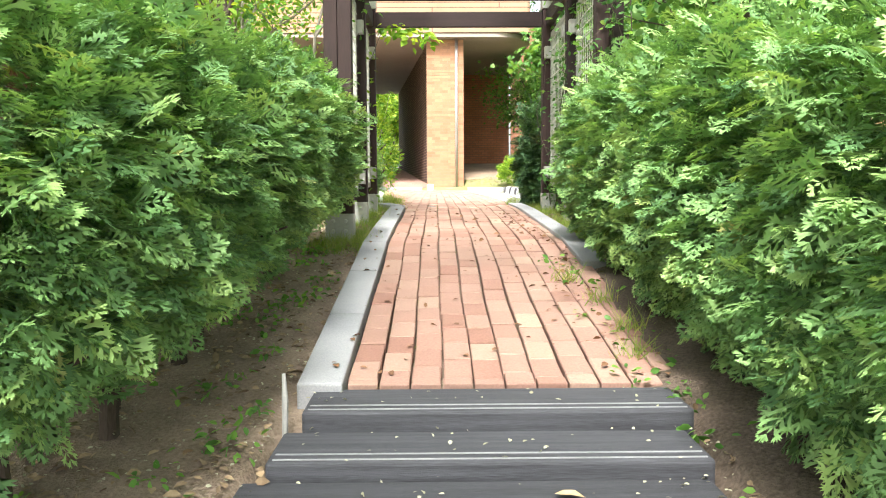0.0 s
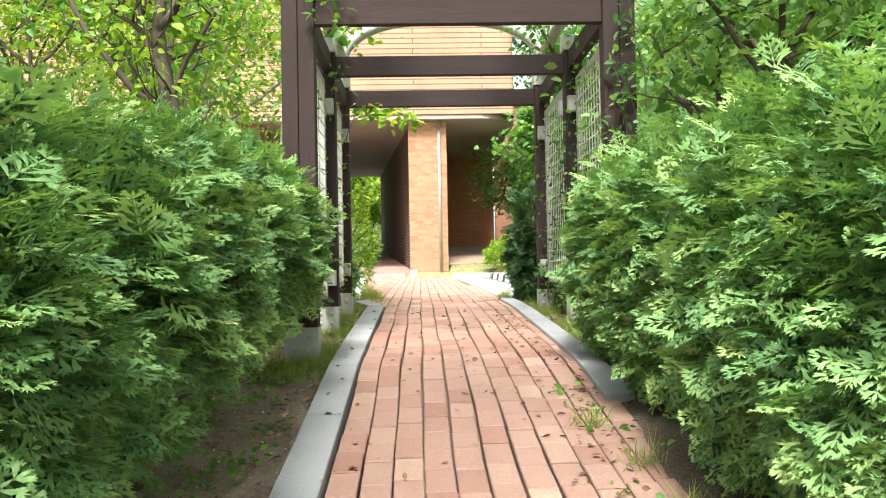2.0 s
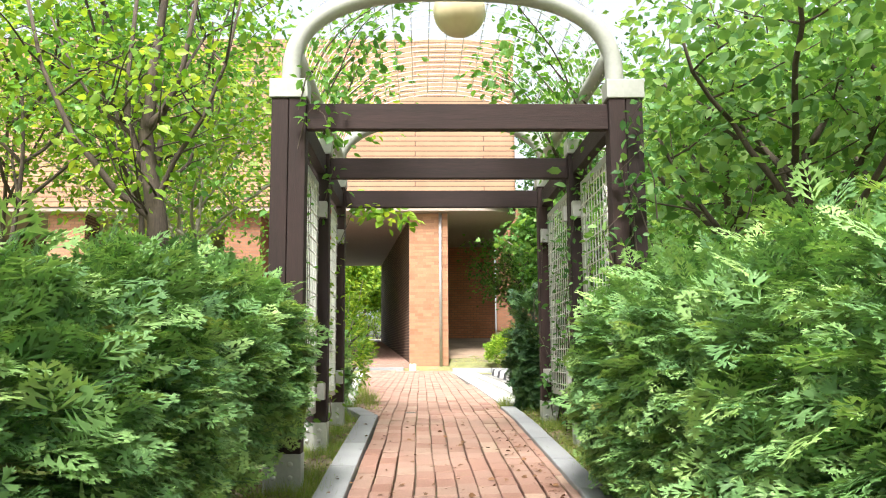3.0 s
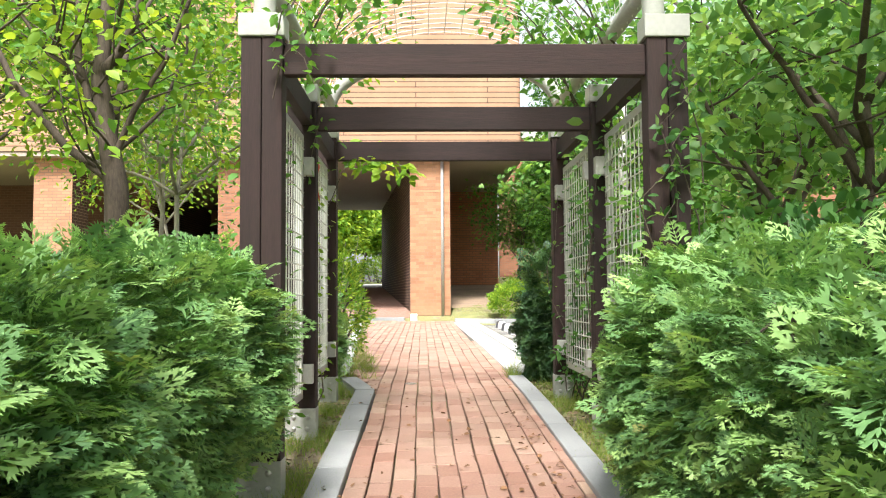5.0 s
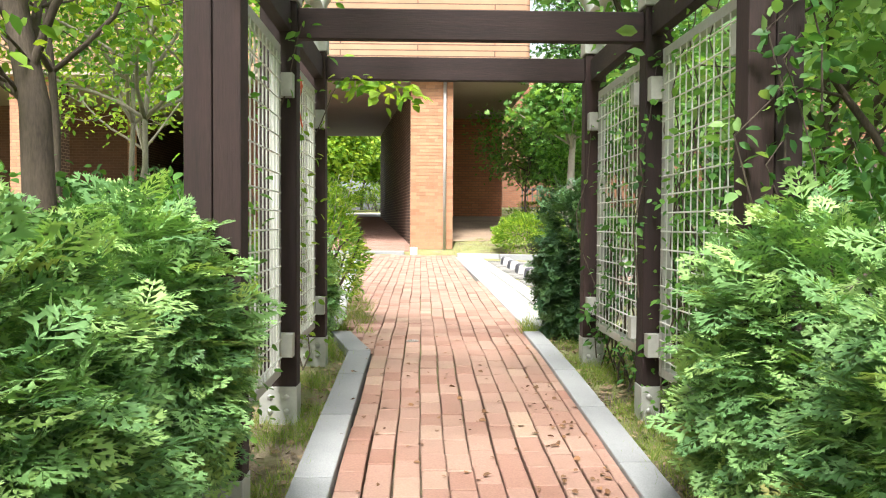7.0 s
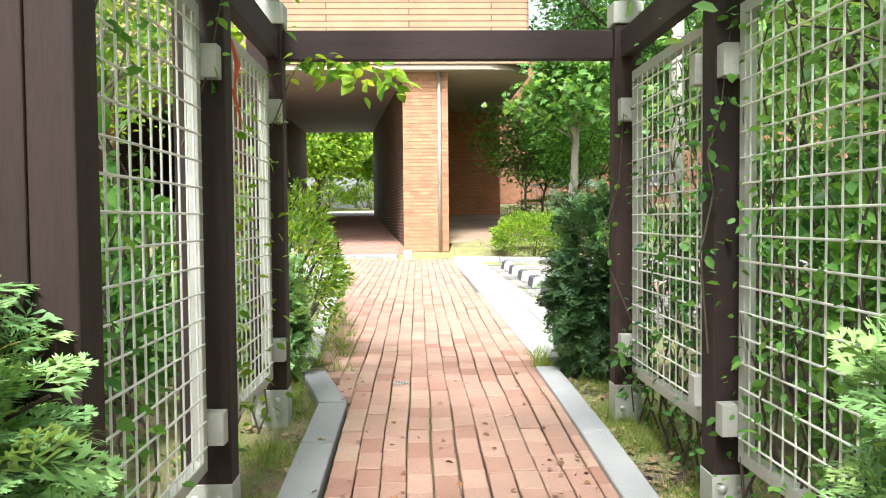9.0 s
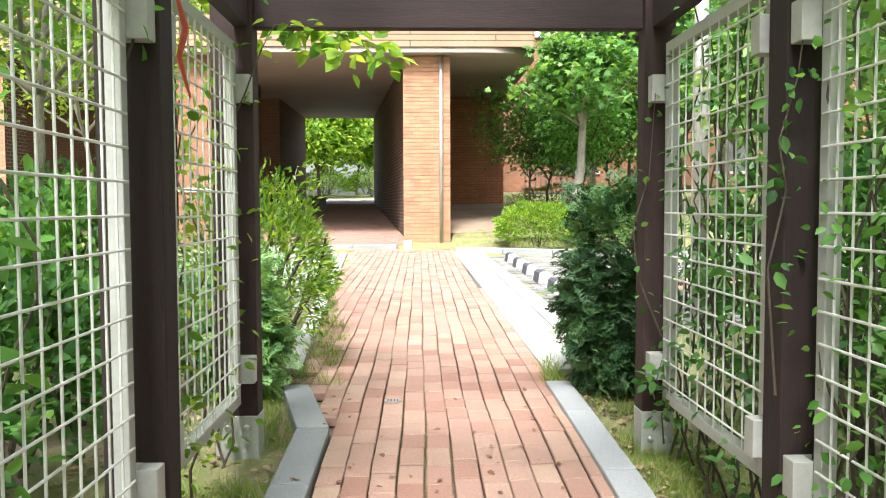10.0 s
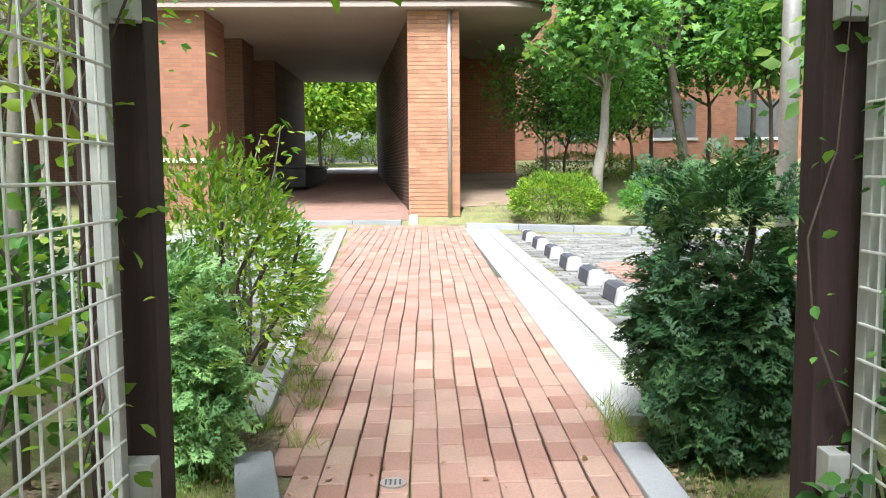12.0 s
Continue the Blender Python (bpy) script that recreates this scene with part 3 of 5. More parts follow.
def pergola():
    pg = thing("pergola", (0, 0, 0), "dark-stained timber pergola with grey wire lattice and arched roof", "pergola")
    for i, py in enumerate(POST_Y):
        gz = level(py) - 0.03
        xl, xr = INNER[i]
        top = TOP + (0.03 if i == 2 else 0.0)
        for sx, xi in ((-1, xl), (1, xr)):
            w = 0.205 if sx < 0 else 0.155
            for half in ((0, 1) if i == 0 else (0,)):
                a = xi + sx * half * 0.112
                b = a + sx * (0.108 if i == 0 else w)
                part("post", boxed(min(a, b), max(a, b), py, py + 0.135, gz + 0.20, top, 0.006), BEAM, pg)
            a, b = xi - sx * 0.004, xi + sx * (0.226 if i == 0 else w + 0.004)
            foot = part("post_foot", boxed(min(a, b), max(a, b), py - 0.006, py + 0.141, gz - 0.1, gz + 0.215, 0.004), PAINT, pg, "bolted grey steel post shoe")
            for bx in (0.28, 0.72):
                for bz in (0.075, 0.155):
                    bm = bmesh.new()
                    bmesh.ops.create_uvsphere(bm, u_segments=10, v_segments=6, radius=0.017, matrix=Matrix.Translation((a + (b - a) * bx, py - 0.008, gz + bz)) @ Matrix.Diagonal((1, 0.6, 1, 1)))
                    part("bolt", bm, BOLT, foot, "", True)
            a, b = xi - sx * 0.012, xi + sx * (0.235 if i == 0 else w + 0.012)
            part("post_cap", boxed(min(a, b), max(a, b), py - 0.012, py + 0.147, top + 0.0, top + 0.125, 0.006), PAINT, pg, "grey steel cap")
        part("cross_beam", boxed(xl + 0.002, xr - 0.002, py + 0.03, py + 0.10, top - 0.20, top - 0.03, 0.005), CROSS, pg)
    for sx in (-1, 1):
        for ya, yb, xi in zip(POST_Y, POST_Y[1:], (XL, XL) if sx < 0 else (INNER[0][1], XR)):
            a, b = xi + sx * 0.03, xi + sx * 0.10
            part("side_beam", boxed(min(a, b), max(a, b), ya + 0.137, yb - 0.002, TOP - 0.17, TOP - 0.01, 0.005), BEAM, pg)
            x0, x1 = sorted((xi + sx * 0.075, xi + sx * 0.125))
            ya2, yb2 = ya + 0.20, yb - 0.075
            zm = level((ya + yb) / 2)
            z0, z1 = zm + 0.30, TOP - 0.26
            f = 0.052
            panel = part("lattice_panel", boxed(x0, x1, ya2, ya2 + f, z0, z1, 0.004), PAINT, pg, "grey steel frame with wire mesh")
            part("frame_bar", boxed(x0, x1, yb2 - f, yb2, z0, z1, 0.004), PAINT, panel)
            part("frame_bar", boxed(x0, x1, ya2 + f, yb2 - f, z0, z0 + f, 0.004), PAINT, panel)
            part("frame_bar", boxed(x0, x1, ya2 + f, yb2 - f, z1 - f, z1, 0.004), PAINT, panel)
            xm = x0 if sx > 0 else x1
            n = 11
            for k in range(n):
                yy = ya2 + f + (yb2 - ya2 - 2 * f) * (k + 0.5) / n
                part("upright_wire", tube(bmesh.new(), [(xm + sx * 0.004, yy, z0 + 0.03), (xm + sx * 0.004, yy, z1 - 0.03)], 0.0042, 6), WIRE, panel)
            nz = int((z1 - z0) / 0.105)
            for k in range(nz):
                zz = z0 + f + (z1 - z0 - 2 * f) * (k + 0.5) / nz
                part("level_wire", tube(bmesh.new(), [(xm - sx * 0.003, ya2 + 0.022, zz), (xm - sx * 0.003, yb2 - 0.022, zz)], 0.0045, 6), WIRE, panel)
            for yy in (ya + 0.137, yb - 0.078):
                for zz in (z0 + 0.10, z1 - 0.28):
                    part("bracket", boxed(*sorted((xi + sx * 0.010, xi + sx * 0.075)), yy + 0.0, yy + 0.075, zz, zz + 0.13, 0.003), PAINT, panel)
            for zz in (z0 + 0.10, z1 - 0.28):
                part("bracket", boxed(*sorted((xi + sx * 0.012, xi + sx * 0.105)), yb - 0.008, yb - 0.002, zz, zz + 0.13, 0.002), PAINT, panel)
    # arched roof: two hoops, side rails and a wire net
    xc, half, rise = (XL + XR) / 2, (XR - XL) / 2 + 0.10, 0.78
    zb = TOP + 0.12

    def hoop_at(a, y, r=1.0):
        return (xc - half * r * math.cos(a), y, zb + 0.12 + rise * r * math.sin(a) ** 0.75)
    for py in (POST_Y[0], POST_Y[2]):
        yy = py + 0.07
        pts = [(xc - half, yy, zb - 0.03)]
        for k in range(31):
            u = -math.cos(math.pi * k / 30)
            pts.append((xc + half * u, yy, zb + 0.03 + 0.60 * (1 - abs(u) ** 2.6) ** (1 / 2.6)))
        pts.append((xc + half, yy, zb - 0.03))
        part("roof_hoop", tube(bmesh.new(), pts, 0.06, 14), PAINT, pg, "grey steel pipe hoop", True)
    y0, y1 = POST_Y[0] + 0.07, POST_Y[2] + 0.07
    for sx in (-1, 1):
        part("roof_rail", tube(bmesh.new(), [(xc + sx * (half - 0.035), y0, zb + 0.18), (xc + sx * (half - 0.035), y1, zb + 0.20)], 0.052, 12), PAINT, pg, "grey steel pipe", True)
    for k in range(1, 22):
        a = math.pi * k / 22
        part("roof_wire", tube(bmesh.new(), [hoop_at(a, y0, 0.97), hoop_at(a, y1, 0.97)], 0.0035, 5), WIRE, pg)
    n = 24
    for k in range(n):
        yy = y0 + (y1 - y0) * (k + 0.5) / n
        part("roof_wire", tube(bmesh.new(), [hoop_at(math.pi * j / 18, yy, 0.967) for j in range(19)], 0.0035, 5), WIRE, pg)
    return pg


pergola()
lamp = thing("globe_lamp", (0.42, 6.62, 4.25), "yellowed opal globe lamp hanging under the pergola arch", "lamp")
bm = bmesh.new()
bmesh.ops.create_uvsphere(bm, u_segments=28, v_segments=18, radius=0.185)
part("globe", bm, GLOBE, lamp, "", True)
bm = tube(bmesh.new(), [(0, 0, 0.17), (0, 0, 0.23)], 0.06, 14)
part("fitting", bm, PAINT, lamp)

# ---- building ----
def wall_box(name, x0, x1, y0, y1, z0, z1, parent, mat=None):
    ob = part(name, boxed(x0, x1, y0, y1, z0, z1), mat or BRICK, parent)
    # faces turned along x take the dark brick with shade in its colour
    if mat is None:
        ob.data.materials.append(BRICK_SIDE_SHADE)
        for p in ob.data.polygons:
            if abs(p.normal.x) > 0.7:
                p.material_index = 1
    return ob


SOF = 6.03
house = thing("brick_building", (0, 24.6, 1.6), "orange brick building on columns over an open passage", "building")
house.matrix_basis = Matrix.Identity(4)


def curved_floor(r_in, z0, z1, y0, y1, x0, cx, mat, name):
    """A slab whose end towards the bed is rounded."""
    bm = bmesh.new()
    ring = [(x0, y0), (cx - r_in, y0)]
    for k in range(1, 13):
        a = math.pi / 2 * k / 12
        ring.append((cx - r_in + r_in * math.sin(a), y0 + r_in - r_in * math.cos(a)))
    ring += [(cx, y1), (x0, y1)]
    lo = [bm.verts.new((x, y, z0)) for x, y in ring]
    hi = [bm.verts.new((x, y, z1)) for x, y in ring]
    bm.faces.new(lo[::-1])
    bm.faces.new(hi)
    for k in range(len(ring)):
        j = (k + 1) % len(ring)
        bm.faces.new((lo[k], lo[j], hi[j], hi[k]))
    return part(name, bm, mat, house)


curved_floor(1.2, SOF, SOF + 0.12, 24.25, 38.4, -24, 3.05, SOFFIT, "soffit")
curved_floor(0.2, SOF + 0.124, SOF + 0.30, 24.22, 38.5, -24, 2.98, BRICK_UPPER, "floor_band")
up = curved_floor(0.15, SOF + 0.304, 11.2, 24.28, 38.4, -24, 2.93, BRICK_UPPER, "upper_wall")
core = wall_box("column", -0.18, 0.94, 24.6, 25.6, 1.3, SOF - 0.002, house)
core.data.materials[0] = MORTAR
# shade of trees and overhang on this pillar is in its brick colour
wall_box("pillar", -5.52, -4.5, 24.6, 26.3, 1.2, SOF - 0.002, house, BRICK_RED_SHADE)
for x in (-10.6, -15.8, -21):
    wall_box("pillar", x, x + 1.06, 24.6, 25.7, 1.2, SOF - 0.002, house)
# walls under the building: shade comes from their darker brick colour
wall_box("pillar", -5.4, -4.5, 28.2, 29.6, 1.2, SOF - 0.002, house, BRICK_SHADE)
wall_box("passage_wall", -5.2, -4.42, 32.3, 38.4, 1.2, SOF - 0.002, house, BRICK_SHADE)
wall_box("inner_wall", -24, -9.5, 30.0, 30.3, 1.2, SOF - 0.002, house, BRICK_SHADE)
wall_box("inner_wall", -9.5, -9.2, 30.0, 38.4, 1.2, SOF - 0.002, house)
wall_box("inner_wall", -9.2, -5.2, 38.1, 38.4, 1.2, SOF - 0.002, house, BRICK_SHADE)
wall_box("recess_wall", -0.9, 3.0, 32.2, 32.5, 1.2, SOF - 0.002, house, BRICK_INNER)
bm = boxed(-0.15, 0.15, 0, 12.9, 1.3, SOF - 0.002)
ob = part("passage_wall", bm, BRICK_SIDE_SHADE, house)
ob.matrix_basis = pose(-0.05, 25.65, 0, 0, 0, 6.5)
part("downpipe", tube(bmesh.new(), [(0.72, 24.54, 1.55), (0.72, 24.54, SOF)], 0.045, 12), PIPE, house, "pale zinc downpipe", True)
part("sill_band", boxed(-5.52, -4.45, 24.555, 24.598, 2.80, 2.90, 0.01), WHITE, house, "white stone band")

# ---- trees ----
def leaf_template(kind):
    """One leaf: folded along its middle, tip drooping."""
    if kind == "broad":
        v = [(0, 0, 0), (0.25, 0.26, 0.05), (0.62, 0.27, 0.05), (1, 0, -0.12), (0.62, -0.27, 0.05), (0.25, -0.26, 0.05), (0.5, 0, -0.03)]
        f = [(0, 6, 1), (6, 2, 1), (6, 3, 2), (0, 5, 6), (5, 4, 6), (4, 3, 6)]
    elif kind == "simple":
        v = [(0, 0, 0), (0.45, 0.29, 0.05), (1, 0, -0.12), (0.45, -0.29, 0.05)]
        f = [(0, 2, 1), (0, 3, 2)]
    elif kind == "maple":
        v = [(0, 0, 0), (0.1, 0.5, -0.05), (0.42, 0.2, 0.03), (0.62, 0.46, -0.06), (0.66, 0.12, 0.02), (1, 0, -0.12), (0.66, -0.12, 0.02), (0.62, -0.46, -0.06), (0.42, -0.2, 0.03), (0.1, -0.5, -0.05)]
        f = [(0, 2, 1), (0, 4, 2), (2, 4, 3), (0, 6, 4), (4, 6, 5), (0, 8, 6), (6, 8, 7), (0, 9, 8)]
    else:
        v = [(0, 0, 0), (0.45, 0.17, 0.03), (1, 0, -0.10), (0.45, -0.17, 0.03)]
        f = [(0, 2, 1), (0, 3, 2)]
    return np.array(v, float), np.array(f)


def leaf_cloud(centres, radius, per, size, mat, seed, kind="broad", name="crown", flat=0.6):
    """Leaves in clumps round the twig ends."""
    rng = np.random.default_rng(seed)
    c = np.repeat(np.array(centres), per, axis=0)
    n = len(c)
    off = rng.normal(0, 1, (n, 3)) * radius * np.array([1, 1, flat])
    pos = c + off
    out = off * np.array([1, 1, 0.4]) + rng.normal(0, radius * 0.8, (n, 3))
    out[:, 2] -= radius * 0.35
    up = np.tile(np.array([0.0, 0, 1]), (n, 1)) + rng.normal(0, 0.3, (n, 3))
    return scatter(name, leaf_template(kind), pos, out, up, size * rng.uniform(0.6, 1.3, n), mat, rng, 0.7)


def tree(name, at, height, r, mat, bark, seed, label, category="tree", group="", fork=0.4, spread=0.8, limbs=6, leaf=0.10, per=45, clump=0.28, kind="simple", lean=(0, 0), twigs=5, flat=0.6, clear=3):
    th = thing(name, at, label, category, group)
    rng = np.random.default_rng(seed)
    bm = bmesh.new()
    pts, d, rr = limb(bm, (0, 0, -0.15), (lean[0], lean[1], 1), height * (fork + 0.25), r, rng, 0.14, 8, 9)
    ends = []
    for k in range(limbs):
        i = min(len(pts) - 1, clear + int(k * (len(pts) - clear) / limbs))
        a = k * 2.4 + rng.uniform(-0.4, 0.4)
        p2, d2, r2 = limb(bm, pts[i], (math.cos(a) * spread, math.sin(a) * spread, rng.uniform(0.5, 1.1)), height * rng.uniform(0.35, 0.55), r * 0.5, rng, 0.3, 7, 7)
        ends += p2[4:]
        for q in range(twigs):
            b = rng.uniform(0, 6.28)
            p3, _, _ = limb(bm, p2[rng.integers(2, 7)], (math.cos(b), math.sin(b), rng.uniform(0.0, 0.7)), height * rng.uniform(0.12, 0.25), r * 0.16, rng, 0.35, 4, 5)
            ends += p3[2:]
    part("trunk", bm, bark, th, "", True)
    link("crown", leaf_cloud([tuple(e) for e in ends], clump, per, leaf, mat, seed + 5, kind, "crown", flat), th)
    return th


def G(y):
    return level(y) - 0.04


forked = thing("forked_tree", (-1.83, 7.2, G(7.2)), "gnarled many-limbed tree with bright yellow-green leaves", "tree")
bm = bmesh.new()
tube(bm, [(0.06, 0, -0.15), (0.05, 0, 0.9), (0.02, 0, 1.74), (-0.05, 0, 2.11), (-0.10, 0, 2.45), (-0.08, 0.02, 2.65), (-0.08, 0.05, 2.95), (-0.02, 0.1, 3.6), (0.05, 0.1, 4.2)], [0.11, 0.085, 0.075, 0.062, 0.055, 0.044, 0.038, 0.026, 0.010], 12)
BOUGHS = [([(-0.08, 0, 2.15), (-0.15, 0, 2.28), (-0.25, 0.03, 2.57), (-0.27, 0.06, 2.95), (-0.22, 0.1, 3.9)], 0.036),
          ([(-0.09, 0, 2.42), (-0.07, -0.01, 2.50), (0.03, -0.04, 2.58), (0.13, -0.06, 2.77), (0.19, -0.08, 2.95), (0.3, -0.1, 3.6)], 0.042),
          ([(0.0, 0, 1.86), (0.02, -0.02, 1.94), (0.14, -0.05, 2.22), (0.35, -0.08, 2.54), (0.51, -0.1, 2.95), (0.62, -0.1, 3.5)], 0.027),
          ([(0.01, 0, 1.74), (-0.05, -0.02, 1.81), (-0.28, -0.06, 1.99), (-0.45, -0.1, 2.22), (-0.59, -0.12, 2.39), (-0.73, -0.12, 2.68), (-0.86, -0.1, 2.95), (-1.0, -0.1, 3.5)], 0.034),
          ([(-0.2, 0, 2.42), (-0.30, 0.02, 2.53), (-0.45, 0.05, 2.62), (-0.69, 0.08, 2.95), (-0.9, 0.1, 3.4)], 0.022),
          ([(-0.02, 0, 1.95), (-0.1, 0.3, 2.3), (-0.2, 0.8, 3.0), (0.0, 1.2, 3.7)], 0.032)]
ends, rng = [], np.random.default_rng(15)
for pts, r in BOUGHS:
    tube(bm, pts, [r * (1 - 0.65 * k / (len(pts) - 1)) for k in range(len(pts))], 8)
    for q in range(7):
        i = rng.integers(1, len(pts))
        a = rng.uniform(0, 6.28)
        tw, _, _ = limb(bm, pts[i], (math.cos(a), math.sin(a), 0.5), rng.uniform(0.4, 0.9), 0.010, rng, 0.35, 5, 5)
        ends += [tuple(e) for e in tw[2:]]
part("trunk", bm, BARK, forked, "", True)
link("crown", leaf_cloud(ends, 0.17, 7, 0.085, LEAF_LIME, 17, "broad"), forked)
for k, (x, y, h) in enumerate(((-2.6, 9.2, 5.0), (-2.9, 11.4, 4.8), (-4.3, 10.4, 5.5), (-3.2, 12.6, 5.0), (-5.8, 12.5, 6.0), (-6.6, 9.0, 5.5), (-8.5, 14.5, 7.0), (-4.4, 16.5, 5.0))):
    tree("slender_tree", (x, y, G(y)), h, 0.045, LEAF_LIME if k % 3 else LEAF_MID, BARK_PALE if k % 2 else BARK, 20 + k, "slender tree with thin pale stem and fresh green leaves", group="trees behind the hedge", fork=0.5, limbs=9, per=24, clump=0.30, leaf=0.10, clear=5)
maple = thing("maple_tree", (3.78, 24.0, G(24.0) + 0.18), "young maple with pale leaning trunk and layered bright green crown", "tree")
rng = np.random.default_rng(41)
bm = bmesh.new()
stem = [(0, 0, -0.2), (0.06, 0, 0.9), (0.18, 0, 1.6), (0.20, 0, 2.3), (0.26, 0.02, 3.1), (0.22, 0.05, 4.0), (0.2, 0.05, 4.8)]
tube(bm, stem, [0.15, 0.115, 0.10, 0.085, 0.07, 0.045, 0.015], 10)
ends = []
for k in range(26):
    a, u = k * 2.4 + rng.uniform(-0.3, 0.3), rng.uniform(0.0, 1.0)
    p0 = Vector(stem[3]).lerp(Vector(stem[5]), u)
    reach = (2.0 - 1.0 * u) * rng.uniform(0.7, 1.05)
    pts, _, _ = limb(bm, p0, (math.cos(a), math.sin(a) * 0.9, 0.42), reach, 0.03, rng, 0.22, 6, 6)
    ends += [tuple(q + Vector((0, 0, 0.1))) for q in pts[2:]]
part("trunk", bm, BARK_PALE, maple, "", True)
link("crown", leaf_cloud(ends, 0.25, 26, 0.19, LEAF_MAPLE, 46, "maple", "crown", 0.28), maple)
for k, (x, y, h, r) in enumerate(((3.3, 27.4, 3.7, 0.04), (3.9, 28.4, 3.4, 0.045), (4.6, 27.2, 3.5, 0.05), (5.1, 29.6, 3.9, 0.045), (5.6, 27.9, 3.8, 0.05), (6.6, 26.6, 8.0, 0.15), (9.5, 30.0, 8.0, 0.09), (9.0, 22.5, 6.5, 0.085), (13, 26, 9.0, 0.1), (6.6, 35, 8.0, 0.09), (12, 36, 9.0, 0.1), (7.6, 28.0, 5.2, 0.07), (8.6, 26.2, 5.0, 0.07), (7.0, 31.0, 5.5, 0.07))):
    tree("garden_tree", (x, y, G(y) + 0.3), h, r, LEAF_DARK if k % 2 else LEAF_MID, BARK, 60 + k, "dark-stemmed garden tree with a loose green crown", group="trees beside the building", fork=0.45, limbs=8, per=26 if k < 5 else 34, clump=0.26 if k < 5 else 0.42, leaf=0.13 if k < 5 else 0.18, clear=4 if k < 5 else 5)
tree("broadleaf_tree", (2.85, 7.0, G(7.0)), 4.2, 0.065, LEAF_HEART, BARK, 81, "dark tree with large heart-shaped leaves beside the pergola", fork=0.35, limbs=9, per=22, clump=0.24, leaf=0.115, kind="broad", clear=4)
tree("broadleaf_tree", (3.6, 10.2, G(10.2)), 5.2, 0.08, LEAF_HEART, BARK, 82, "tree with large green leaves behind the lattice", fork=0.32, limbs=9, per=40, clump=0.36, leaf=0.12)
tree("broadleaf_tree", (5.2, 7.8, G(7.8)), 5.6, 0.09, LEAF_MID, BARK, 83, "tall leafy tree behind the arborvitae hedge", fork=0.3, limbs=9, per=24, clump=0.40, leaf=0.13)
tree("broadleaf_tree", (6.2, 13.5, G(13.5)), 6.0, 0.09, LEAF_MID, BARK, 84, "leafy tree at the edge of the parking bay", fork=0.35, limbs=9, per=44, clump=0.42, leaf=0.14)
for k, (x, y, h) in enumerate(((-4.6, 4.2, 5.5), (-3.9, 0.8, 5.5), (-7.0, 2.0, 6.5), (4.4, 0.2, 5.5), (7.5, 1.2, 6.5), (-9.0, 6.5, 7.0))):
    tree("border_tree", (x, y, G(y)), h, 0.08, LEAF_MID if k % 2 else LEAF_LIME, BARK, 140 + k, "leafy garden tree standing in grass behind the hedge", group="trees behind the hedge rows", fork=0.4, limbs=8, per=30, clump=0.40, leaf=0.15)
# unseen trees, added so their high crowns shade the hedges and near path
for k, (x, y, h, lx) in enumerate(((-3.8, -0.6, 9.0, 0.16), (3.9, 0.9, 9.0, -0.16), (-3.4, -4.6, 9.0, 0.14), (3.6, -4.0, 9.0, -0.12))):
    tree("added_shade_tree", (x, y, G(y)), h, 0.15, LEAF_MID, BARK, 160 + k, "tall unseen tree added to shade the near path", group="tall trees over the walk", fork=0.5, spread=1.0, limbs=10, per=22, clump=0.6, leaf=0.19, lean=(lx, 0), clear=5)
for k, (x, y, h) in enumerate(((-5.3, 50, 6.5), (-2.0, 58, 6.5), (-8, 56, 8), (2, 60, 8), (-4.5, 66, 9), (-12, 60, 9), (-7, 70, 10), (0, 72, 10))):
    tree("lawn_tree", (x, y, G(y)), h, 0.11, LEAF_LIME, BARK, 100 + k, "light green tree on a sunny lawn", group="trees beyond the passage", fork=0.4, limbs=8, per=45, clump=0.65, leaf=0.36)


